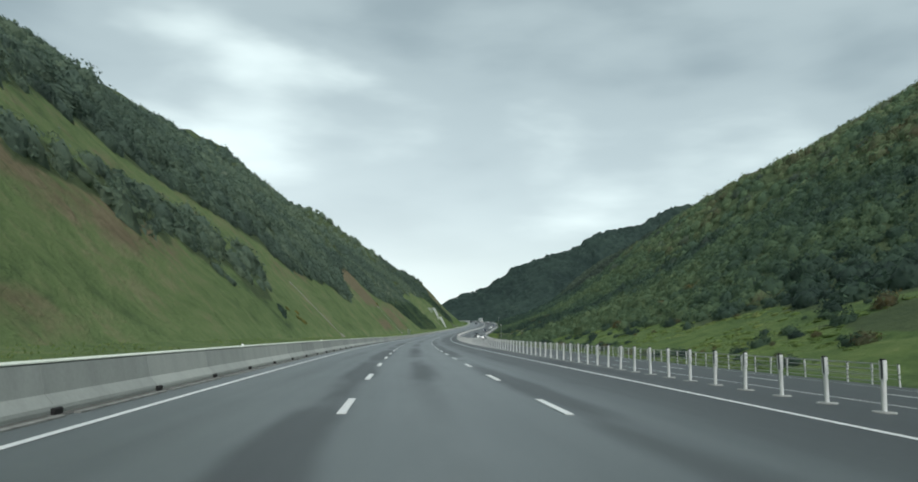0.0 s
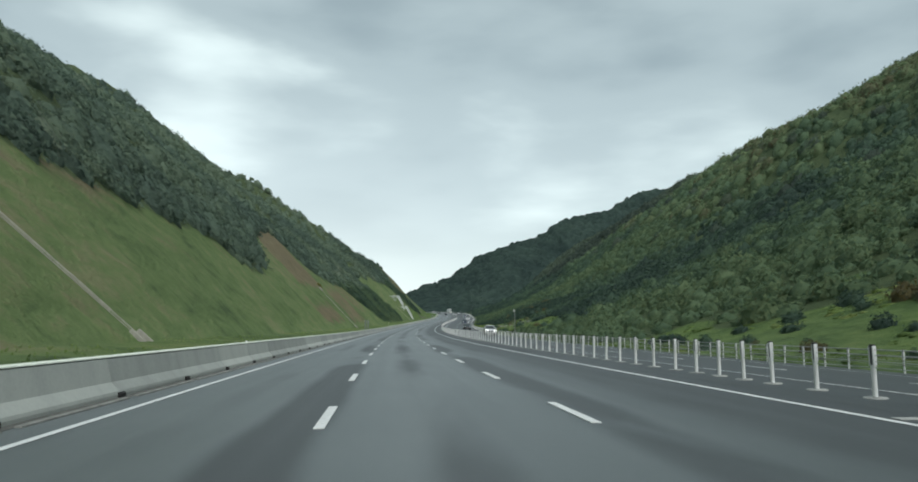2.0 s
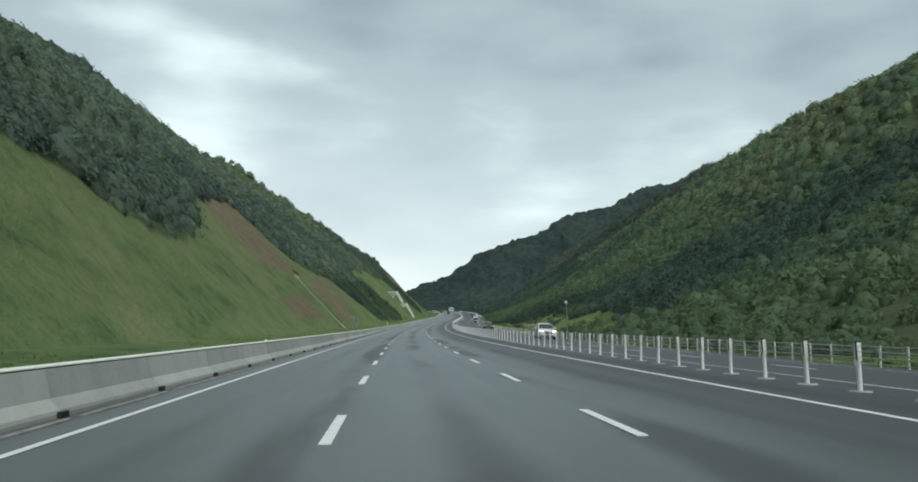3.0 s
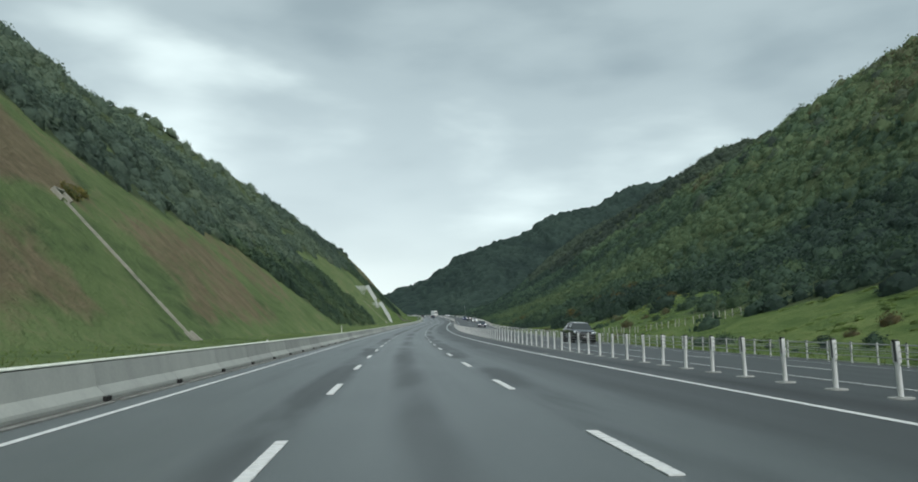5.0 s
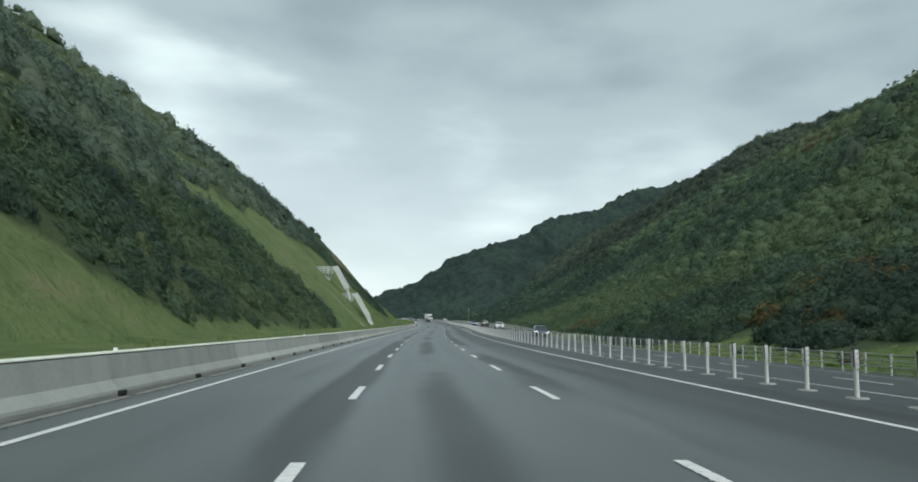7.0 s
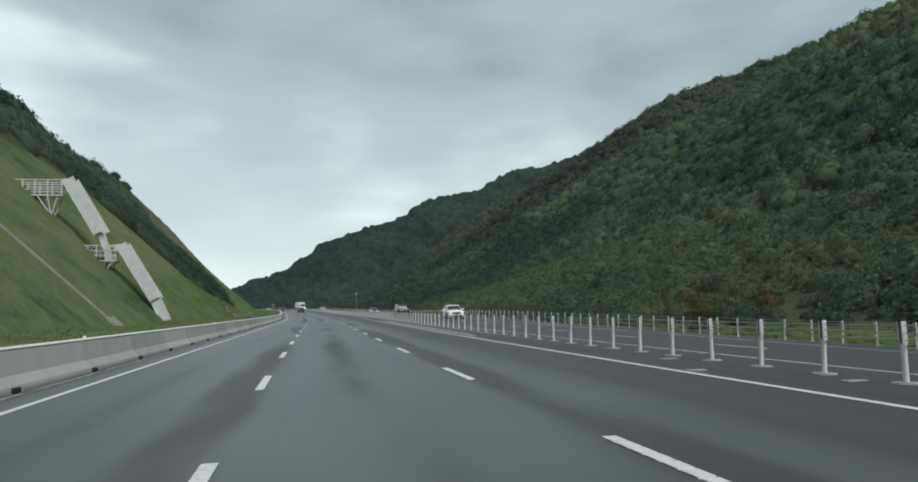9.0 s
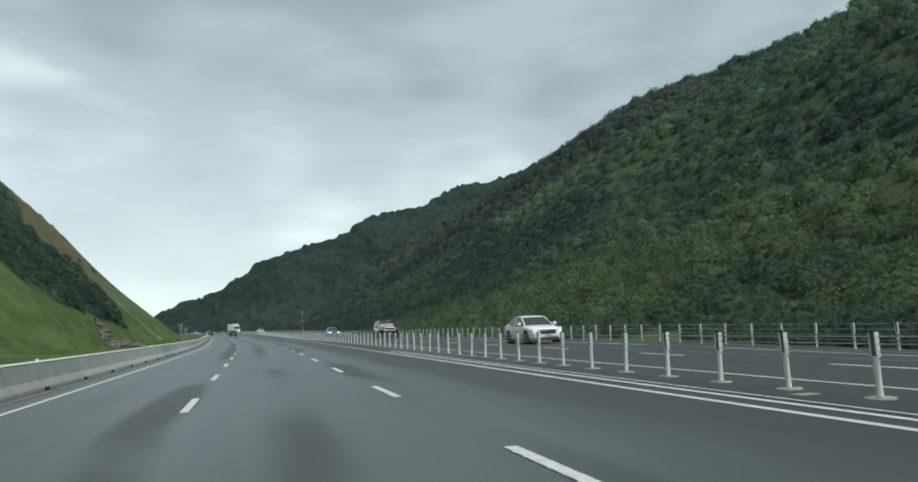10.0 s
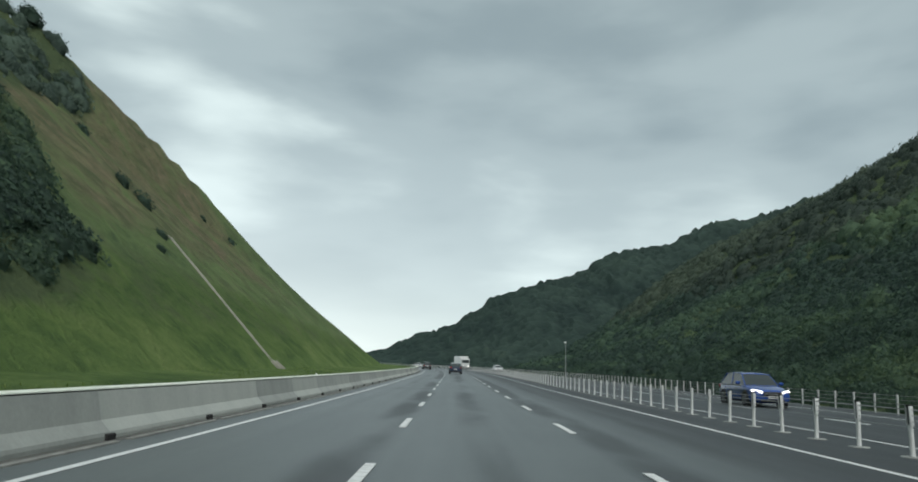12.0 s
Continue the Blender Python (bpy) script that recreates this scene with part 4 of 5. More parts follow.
def slope_tussocks():
    """Low grass tussocks that roughen the cut slopes and the pasture."""
    rng = np.random.RandomState(65)
    S, L = rng.uniform(40, 420, 4600), rng.uniform(19, 42, 4600)
    keep = (scrub_share(S, L) < 0.5) & (grain(S, L, 6, 66) > 0.35)
    S, L = S[keep], L[keep]
    r = rng.uniform(0.25, 0.7, len(S))
    tone = np.clip(0.26 + 0.7 * (grain(S, L, 16, 67) - 0.5) + rng.uniform(-0.15, 0.15, len(S)), 0, 1)
    scatter("slope_tussocks", "low green and straw-coloured grass tussocks on the slopes", "grass", along(S, L, land_height(S, L)), r, r * rng.uniform(0.2, 0.4, len(S)), tone, LOW, 68, GRASS, slope_at(S, L))


slope_tussocks()
tufts("pasture_grass", "long green grass beside the far carriageway", 60, 480, 17.0, 26, 9000, (0.12, 0.3), GRASS, 64)

# ---- vehicles ----
GLASS_DARK, GN, GL, GB = material("car_glass", 0.06)
GB.inputs["Base Color"].default_value = (0.045, 0.055, 0.056, 1)
GB.inputs["Specular IOR Level"].default_value = 0.35
TYRE = plain("tyre_rubber", (0.018, 0.018, 0.018), 0.85, scale=12.0)
RIM = plain("alloy_rim", (0.17, 0.175, 0.18), 0.35, 0.8, scale=8.0)
TRIM_AND_SHADE = plain("black_trim_and_shade", (0.016, 0.016, 0.017), 0.45, scale=9.0)
LAMP_GLASS, LN, LL, LB = material("lamp_glass", 0.12)
LB.inputs["Base Color"].default_value = (0.72, 0.76, 0.78, 1)
RED_LAMP, RN, RL, RB = material("tail_lamp", 0.15)
RB.inputs["Base Color"].default_value = (0.30, 0.012, 0.012, 1)
LIT, IN, IL, IB = material("lit_headlamp", 0.2)
IB.inputs["Emission Color"].default_value, IB.inputs["Emission Strength"].default_value = (1.0, 0.97, 0.9, 1), 2.2
PLATE_MAT = plain("number_plate", (0.55, 0.56, 0.55), 0.5)
BAR_MAT = plain("plate_bars", (0.05, 0.05, 0.06), 0.6)


def paint(name, colour, rough=0.14):
    m, N, L, b = material(name, rough)
    v = where(N)
    dust = noise_of(N, L, v, 2.5, 5.0)
    low = tuple(0.92 * c + 0.01 for c in colour)
    L.new(ramp_of(N, L, dust, [(0.35, low), (0.65, colour)]), b.inputs["Base Color"])
    b.inputs["Coat Weight"].default_value, b.inputs["Coat Roughness"].default_value = 0.45, 0.10
    return m


def loft(rings, close=True):
    """Skins a row of equal rings of points and caps both ends."""
    bm = bmesh.new()
    rows = [[bm.verts.new(p) for p in ring] for ring in rings]
    n = len(rows[0])
    for a, b in zip(rows, rows[1:]):
        for i in range(n if close else n - 1):
            j = (i + 1) % n
            bm.faces.new((a[i], a[j], b[j], b[i]))
    if close:
        bm.faces.new(rows[0][::-1])
        bm.faces.new(rows[-1])
    bmesh.ops.recalc_face_normals(bm, faces=bm.faces)
    return bm


def rounded(ob, width=0.03, seg=2):
    m = ob.modifiers.new("edges", "BEVEL")
    m.width, m.segments, m.limit_method, m.angle_limit = width, seg, "ANGLE", radians(28)
    ob.data.polygons.foreach_set("use_smooth", [True] * len(ob.data.polygons))
    return ob


SHAPES = {
    # length, half width, belt, roof; hood and deck lines as (share of length from the nose, height); cabin as windscreen foot, roof front, roof rear, rear foot
    "liftback": dict(n=4.45, w=0.93, belt=0.97, roof=1.46, hood=0.90, nose=0.81, tail=1.05, cab=(0.27, 0.45, 0.66, 0.95), wheel=0.335, axles=(0.19, 0.775), lift=0.17),
    "sedan": dict(n=4.6, w=0.90, belt=0.95, roof=1.45, hood=0.86, nose=0.74, tail=0.98, cab=(0.27, 0.42, 0.68, 0.88), wheel=0.325, axles=(0.19, 0.775), lift=0.18),
    "hatch": dict(n=4.2, w=0.89, belt=0.96, roof=1.49, hood=0.88, nose=0.76, tail=0.98, cab=(0.26, 0.42, 0.84, 0.975), wheel=0.32, axles=(0.20, 0.81), lift=0.18),
    "suv": dict(n=4.6, w=0.93, belt=1.08, roof=1.60, hood=1.0, nose=0.88, tail=1.08, cab=(0.26, 0.42, 0.78, 0.972), wheel=0.37, axles=(0.19, 0.79), lift=0.22),
    "offroader": dict(n=4.8, w=0.96, belt=1.20, roof=1.86, hood=1.16, nose=1.06, tail=1.2, cab=(0.29, 0.37, 0.90, 0.985), wheel=0.41, axles=(0.17, 0.77), lift=0.28),
}


def make_car(kind, colour_name, label, colour, roof_colour=None, lights_on=False, bull_bar=False, rails=False):
    """A car at the origin, nose towards +y, standing on z = 0."""
    d = SHAPES[kind]
    n, w, belt, roof, lift = d["n"], d["w"], d["belt"], d["roof"], d["lift"]
    car = tagged(new("car"), label, "car")
    skin = paint(colour_name, colour)
    top_skin = paint(colour_name + "_roof", roof_colour) if roof_colour else skin

    def y(share):
        return n / 2 - share * n

    rows = [(0.0, d["nose"] * 0.80, 0.80, 0.10), (0.025, d["nose"] * 0.96, 0.90, 0.04), (0.08, d["nose"] * 1.03, 0.965, 0.0), (0.16, d["hood"] * 1.0, 0.99, 0.0), (d["cab"][0], belt * 0.985, 1.0, 0.0),
            (0.45, belt, 1.0, 0.0), (0.70, belt * 1.01, 1.0, 0.0), (0.86, d["tail"] * 1.0, 0.985, 0.0), (0.96, d["tail"] * 0.96, 0.94, 0.02), (1.0, d["tail"] * 0.82, 0.86, 0.10)]
    rings = []
    for share, top, wide, up in rows:
        a, zb = w * wide, lift + up
        zm = zb + (top - zb) * 0.55
        rings.append([(-a * 0.84, y(share), zb), (-a * 0.97, y(share), zb + 0.10), (-a, y(share), zm), (-a * 0.965, y(share), top - 0.07), (-a * 0.86, y(share), top - 0.005), (-a * 0.4, y(share), top + 0.025),
                      (a * 0.4, y(share), top + 0.025), (a * 0.86, y(share), top - 0.005), (a * 0.965, y(share), top - 0.07), (a, y(share), zm), (a * 0.97, y(share), zb + 0.10), (a * 0.84, y(share), zb)])
    body = part("body", loft(rings), skin, car)
    rounded(body, 0.04)
    c0, c1, c2, c3 = d["cab"]
    wb, wt = w * 0.90, w * 0.70

    def cab_ring(share, z, width, foot):
        return [(-wb * foot, y(share), belt - 0.03), (-width, y(share), z), (-width * 0.6, y(share), z + 0.02), (width * 0.6, y(share), z + 0.02), (width, y(share), z), (wb * foot, y(share), belt - 0.03)]

    glass = [cab_ring(c0, belt - 0.02, wb * 0.93, 0.96), cab_ring((c0 + c1) / 2, (belt + roof) / 2 - 0.01, (wb + wt) / 2, 0.98), cab_ring(c1, roof - 0.05, wt, 1.0), cab_ring((c1 + c2) / 2, roof - 0.025, wt * 1.02, 1.0), cab_ring(c2, roof - 0.06, wt * 0.98, 1.0), cab_ring((c2 + c3) / 2, (belt + roof) / 2 + 0.01, (wb + wt) / 2 * 0.97, 0.98), cab_ring(c3, belt - 0.02, wb * 0.86, 0.93)]
    part("window_glass", loft(glass), GLASS_DARK, car, "dark tinted glass")
    # roof panel
    roof_rings = []
    for share, z, width in ((c1 - 0.012, roof - 0.055, wt * 1.02), (c1 + 0.05, roof - 0.015, wt * 1.05), ((c1 + c2) / 2, roof, wt * 1.06), (c2 - 0.03, roof - 0.02, wt * 1.04), (c2 + 0.012, roof - 0.06, wt)):
        roof_rings.append([(-width, y(share), z - 0.03), (-width * 0.98, y(share), z), (-width * 0.5, y(share), z + 0.03), (width * 0.5, y(share), z + 0.03), (width * 0.98, y(share), z), (width, y(share), z - 0.03)])
    rounded(part("roof", loft(roof_rings), top_skin, car, "" if not roof_colour else "pale contrasting roof"), 0.015)
    # pillars
    for side in (-1, 1):
        spots = [((c0, belt - 0.02, wb * 0.95), (c1, roof - 0.05, wt * 1.0), 0.035), (((c0 + c3) / 2 - 0.02, belt - 0.02, wb * 0.995), ((c1 + c2) / 2 + 0.0, roof - 0.03, wt * 1.03), 0.03), ((c3 - 0.03, belt - 0.02, wb * 0.9), (c2, roof - 0.06, wt * 0.99), 0.055)]
        for (s0, z0, w0), (s1, z1, w1), thick in spots:
            bm = bmesh.new()
            rod(bm, (side * w0, y(s0), z0), (side * w1, y(s1), z1), thick, thick * 0.8, 6)
            part("pillar", bm, skin, car)
        bm = bmesh.new()
        box(bm, side * w * 0.93 - 0.015 + side * 0.02, side * w * 0.93 + 0.015 + side * 0.02, y(c0) - 0.15, y(c3) * 0.9, belt - 0.05, belt - 0.02)
        part("window_trim", bm, STEEL, car)
        # mirror
        bm = bmesh.new()
        box(bm, side * (w + 0.10) - 0.10, side * (w + 0.10) + 0.10, y(c0 + 0.06) - 0.06, y(c0 + 0.06) + 0.07, belt + 0.0, belt + 0.14, 0.03)
        part("wing_mirror", bm, skin, car)
        # door lines
        for share in (c0 + 0.05, (c0 + c3) / 2, c3 - 0.12):
            bm = bmesh.new()
            box(bm, side * w * 0.99 - 0.005, side * w * 0.99 + 0.005, y(share) - 0.003, y(share) + 0.003, lift + 0.16, belt - 0.09)
            part("door_gap", bm, TRIM_AND_SHADE, car)
        for share in (c0 + 0.16, (c0 + c3) / 2 + 0.14):
            bm = bmesh.new()
            box(bm, side * (w + 0.012) - 0.014, side * (w + 0.012) + 0.014, y(share) - 0.09, y(share) + 0.09, belt - 0.17, belt - 0.14, 0.008)
            part("door_handle", bm, skin, car)
        # headlamp and tail lamp
        bm = bmesh.new()
        z = d["nose"] * 0.93
        rod(bm, (side * w * 0.50, y(0.004) + 0.012, z - 0.05), (side * w * 0.92, y(0.065), z + 0.01), 0.052, 0.062, 8)
        part("headlight", bm, LIT if lights_on else LAMP_GLASS, car)
        bm = bmesh.new()
        zt = d["tail"] * 0.86
        box(bm, side * w * 0.74 - 0.14, side * w * 0.74 + 0.14, y(1.0) - 0.02, y(0.965), zt - 0.09, zt + 0.07, 0.03)
        part("tail_light", bm, RED_LAMP, car)
        # wheels
        for share in d["axles"]:
            r = d["wheel"]
            # black disc on the body side, the wheel well's shade put into its colour
            bm = bmesh.new()
            rod(bm, (side * (w - 0.26), y(share), r + 0.02), (side * (w + 0.004), y(share), r + 0.02), r * 1.15, r * 1.15, 22)
            part("wheel_well_shade", bm, TRIM_AND_SHADE, car)
            bm = bmesh.new()
            rod(bm, (side * (w - 0.22), y(share), r), (side * (w + 0.012), y(share), r), r, r * 0.985, 24)
            tyre = part("wheel", bm, TYRE, car)
            bm = bmesh.new()
            rod(bm, (side * (w - 0.05), y(share), r), (side * (w + 0.018), y(share), r), r * 0.30, r * 0.22, 14)
            for k in range(7):
                a = k * 2 * math.pi / 7
                rod(bm, (side * (w + 0.012), y(share), r), (side * (w + 0.016), y(share) + math.cos(a) * r * 0.64, r + math.sin(a) * r * 0.64), 0.034, 0.026, 5)
            rim_ring = [(side * (w + 0.014), y(share) + math.cos(k * math.pi / 9) * r * 0.66, r + math.sin(k * math.pi / 9) * r * 0.66) for k in range(19)]
            for p, q in zip(rim_ring, rim_ring[1:]):
                rod(bm, p, q, 0.022, 0.022, 5)
            part("rim", bm, RIM, tyre)
    # grille, lower intake, bumpers, plates
    zg = d["nose"] * 0.86
    for name, z0, z1, half, mat in (("grille", zg - 0.19, zg + 0.03, w * 0.47, TRIM_AND_SHADE), ("lower_intake", lift + 0.06, lift + 0.20, w * 0.62, TRIM_AND_SHADE)):
        bm = bmesh.new()
        box(bm, -half, half, y(0.03), y(-0.004) if name == "grille" else y(-0.001), z0, z1, 0.02)
        part(name, bm, mat, car)
    bm = bmesh.new()
    rod(bm, (-w * 0.45, y(-0.007), zg - 0.06), (w * 0.45, y(-0.007), zg - 0.06), 0.014, n=6)
    part("grille_bar", bm, STEEL, car, "bright chrome grille bar")
    bm = bmesh.new()
    box(bm, -w * 0.80, w * 0.80, y(1.0) - 0.02, y(0.97), lift + 0.02, lift + 0.22, 0.03)
    part("rear_bumper", bm, TRIM_AND_SHADE, car)
    for at, zz, face in ((y(-0.006), lift + 0.27, 1), (y(1.0) - 0.012, d["tail"] * 0.62, -1)):
        bm = bmesh.new()
        box(bm, -0.20, 0.20, at - 0.008, at + 0.008, zz - 0.06, zz + 0.06)
        plate = part("number_plate", bm, PLATE_MAT, car)
        bm = bmesh.new()
        for k in range(6):
            box(bm, -0.165 + k * 0.058, -0.128 + k * 0.058, at + face * 0.008 - 0.003, at + face * 0.008 + 0.003, zz - 0.035, zz + 0.035)
        part("plate_marks", bm, BAR_MAT, plate)
    if bull_bar:
        bm = bmesh.new()
        for a, b in (((-0.52, 0.48), (-0.52, 1.14)), ((0.52, 0.48), (0.52, 1.14)), ((-0.52, 1.14), (0.52, 1.14)), ((-0.52, 0.86), (0.52, 0.86))):
            rod(bm, (a[0], y(-0.03), a[1]), (b[0], y(-0.03), b[1]), 0.035, n=8)
        part("bull_bar", bm, STEEL, car, "bright steel bull bar")
    if rails:
        for side in (-1, 1):
            bm = bmesh.new()
            rod(bm, (side * wt * 0.96, y(c1 + 0.03), roof + 0.055), (side * wt * 0.96, y(c2 - 0.02), roof + 0.045), 0.022, n=6)
            for share in (c1 + 0.03, c2 - 0.02):
                rod(bm, (side * wt * 0.96, y(share), roof - 0.02), (side * wt * 0.96, y(share), roof + 0.06), 0.02, n=6)
            part("roof_rail", bm, STEEL, car, "silver roof rail")
    return car


def park(car, s, l, turn, scale=0.95):
    car.matrix_basis = road_pose(s, l, float(road_height(s, l)), turn) @ pose(0, 0, 0, 0, math.degrees(math.atan(float(crossfall(s)))) * (1 if turn == 0 else -1) if l > 7.6 else 0, 0) @ Matrix.Scale(scale, 4)


park(make_car("suv", "silver_paint", "silver crossover car on the far carriageway", (0.62, 0.64, 0.65), lights_on=True), 188, 12.9, 180)
park(make_car("suv", "black_paint", "black crossover car with a pale roof on the far carriageway", (0.015, 0.017, 0.02), (0.30, 0.32, 0.33)), 250.5, 12.9, 180)
park(make_car("hatch", "navy_paint", "dark blue hatchback car with lit headlights on the far carriageway", (0.018, 0.032, 0.085), lights_on=True), 361, 13.2, 180)
park(make_car("liftback", "white_paint", "white liftback saloon car with a black grille", (0.93, 0.94, 0.94)), 424.6, 13.2, 180)
park(make_car("offroader", "deep_black_paint", "black off-road wagon with steel bull bar and roof rails", (0.010, 0.011, 0.012), bull_bar=True, rails=True), 461, 12.6, 180)
park(make_car("hatch", "blue_paint", "bright blue hatchback car with lit headlights", (0.02, 0.06, 0.24), lights_on=True), 497, 12.6, 180)
park(make_car("suv", "dark_blue_paint", "dark blue crossover car with a white roof, seen from behind", (0.022, 0.034, 0.065), (0.55, 0.57, 0.57)), 565, -0.2, 0)
park(make_car("sedan", "plain_white_paint", "white saloon car on the far carriageway", (0.70, 0.72, 0.72)), 618, 12.5, 180)
park(make_car("hatch", "grey_paint", "dark grey hatchback car far along the road", (0.05, 0.055, 0.06)), 612, -3.2, 0)
park(make_car("sedan", "far_white_paint", "white saloon car far along the bend", (0.70, 0.72, 0.72)), 700, 11.8, 180)


def make_truck():
    truck = tagged(new("truck"), "white box-bodied lorry with lit headlights on the far carriageway", "truck")
    white = paint("truck_white", (0.62, 0.64, 0.63), 0.4)
    bm = bmesh.new()
    box(bm, -1.22, 1.22, -4.2, 2.6, 1.05, 3.6, 0.04)
    part("cargo_box", bm, white, truck)
    bm = bmesh.new()
    box(bm, -1.15, 1.15, 2.75, 4.6, 0.6, 2.9, 0.15)
    cab = part("cab", bm, white, truck)
    bm = bmesh.new()
    box(bm, -1.0, 1.0, 4.55, 4.64, 1.7, 2.6, 0.05)
    part("windscreen", bm, GLASS_DARK, cab)
    bm = bmesh.new()
    box(bm, -0.45, 0.45, -4.1, 4.4, 0.75, 1.05)
    part("chassis", bm, TRIM_AND_SHADE, truck)
    for side in (-1, 1):
        bm = bmesh.new()
        box(bm, side * 0.85 - 0.18, side * 0.85 + 0.18, 4.56, 4.66, 0.78, 1.0, 0.03)
        part("headlight", bm, LIT, cab)
        bm = bmesh.new()
        box(bm, side * 0.02 - (1.15 if side < 0 else -0.02), side * 0.02 + (1.15 if side > 0 else -0.02), -4.24, -4.2, 1.15, 3.5, 0.01)
        part("rear_door", bm, white, truck)
        bm = bmesh.new()
        box(bm, side * 0.95 - 0.16, side * 0.95 + 0.16, -4.28, -4.18, 0.78, 0.92, 0.02)
        part("tail_light", bm, RED_LAMP, truck)
        for yy in (-2.9, -1.8, 3.5):
            bm = bmesh.new()
            rod(bm, (side * 0.85, yy, 0.5), (side * 1.2, yy, 0.5), 0.5, n=20)
            part("wheel", bm, TYRE, truck)
    bm = bmesh.new()
    box(bm, -1.2, 1.2, -4.25, -4.1, 0.5, 0.68, 0.02)
    part("rear_bumper", bm, TRIM_AND_SHADE, truck)
    return truck


park(make_truck(), 657, 12.4, 180)

# ---- drains, steel stairs and poles on the cut slope ----
PALE_CONCRETE = plain("weathered_channel_concrete", (0.265, 0.262, 0.222), 0.9, scale=2.5, vary=0.3, bump=0.5)
WHITE_STEEL = plain("galvanised_plate", (0.58, 0.61, 0.61), 0.5, 0.0, scale=2.2, vary=0.14)
POLE_GREY = plain("pole_grey", (0.20, 0.225, 0.24), 0.55, 0.3, scale=4.0, vary=0.2)
POLE_DARK = plain("pole_box_dark", (0.07, 0.08, 0.09), 0.5, scale=6.0, vary=0.2)
TAG_WHITE = plain("tag_white", (0.75, 0.76, 0.75), 0.5, scale=9.0)


def slope_frame(s, l, lift=0.0, run=0.5):
    """A frame lying on the cut slope: +x runs up it, +y along the road."""
    a, b = along(s, l + run, land_height(s, l + run)), along(s, l - run, land_height(s, l - run))
    x = Vector(b - a).normalized()
    f = along(s + 1, l) - along(s - 1, l)
    y = Vector((f[0], f[1], 0)).normalized()
    z = x.cross(y).normalized()
    if z.z < 0:
        z.negate()
    y = z.cross(x)
    m = Matrix((x, y, z)).transposed().to_4x4()
    m.translation = Vector(along(s, l, land_height(s, l))) + z * lift
    return m


def channel_mesh(length, half):
    prof = [(-half, -0.25), (-half, 0.05), (-half + 0.07, 0.05), (-half + 0.11, -0.08), (half - 0.11, -0.08), (half - 0.07, 0.05), (half, 0.05), (half, -0.25)]
    rings = [[(x, y, z) for y, z in prof] for x in (0.01, length - 0.01)]
    return as_mesh("channel_section", loft(rings), PALE_CONCRETE)


CHANNEL = channel_mesh(1.2, 0.24)


def drainage_chute(label, s_foot, l_foot, s_top, l_top, apron, seed, head=False):
    thing = tagged(new("drainage_chute"), label, "drain", "drain chutes down the cut slope")
    rng = random.Random(seed)
    rise = 1.2 * 0.69
    n = int(abs(l_top - l_foot) / rise)
    ends = [along(s_foot + (s_top - s_foot) * k / n, l_foot + (l_top - l_foot) * k / n, land_height(s_foot + (s_top - s_foot) * k / n, l_foot + (l_top - l_foot) * k / n) + 0.01) for k in range(n + 1)]
    for k in range(n):
        a, b = Vector(ends[k]), Vector(ends[k + 1])
        x = (b - a).normalized()
        z = slope_frame(s_foot, l_foot - 3).to_3x3() @ Vector((0, 0, 1))
        y = z.cross(x).normalized()
        m = Matrix((x, y, x.cross(y))).transposed().to_4x4()
        m.translation = a + Vector((0, 0, rng.uniform(-0.015, 0.02)))
        ob = part("channel_section", CHANNEL, None, thing)
        ob.matrix_basis = m @ Matrix.Diagonal(((b - a).length / 1.2, 1, 1, 1))
    if apron:
        bm = bmesh.new()
        box(bm, -apron, 0.15, -0.45, 0.45, -0.3, 0.05, 0.03)
        box(bm, -apron, 0.1, -0.55, -0.43, -0.3, 0.22, 0.03)
        box(bm, -apron, 0.1, 0.43, 0.55, -0.3, 0.22, 0.03)
        ob = part("apron", bm, PALE_CONCRETE, thing, "pale concrete outlet apron")
        ob.matrix_basis = slope_frame(s_foot, l_foot + 0.1, 0.0)
    if head:
        bm = bmesh.new()
        box(bm, 0.0, 0.9, -0.62, -0.47, -0.3, 0.26, 0.03)
        box(bm, 0.0, 0.9, 0.47, 0.62, -0.3, 0.26, 0.03)
        box(bm, 0.75, 0.92, -0.62, 0.62, -0.3, 0.30, 0.03)
        ob = part("headwall", bm, PALE_CONCRETE, thing, "open concrete inlet box")
        ob.matrix_basis = slope_frame(s_top, l_top, 0.0)


drainage_chute("narrow concrete drain channel climbing the cut slope", 113.5, -12.9, 109.6, -20.4, 0.9, 1)
drainage_chute("pale concrete drain channel with an outlet apron at its foot", 239.5, -12.9, 240.5, -20.5, 1.3, 2, head=True)
drainage_chute("pale concrete drain channel half sunk in grass", 397.5, -12.9, 395.3, -18.7, 1.4, 3)
drainage_chute("long thin concrete drain channel down the brown slope", 513.5, -12.9, 517.5, -22.5, 1.0, 4)


def steel_pan(length, half):
    """The floor of a steel trough; +x runs up."""
    bm = bmesh.new()
    box(bm, 0, length, -half, half, -0.03, 0.0)
    return bm


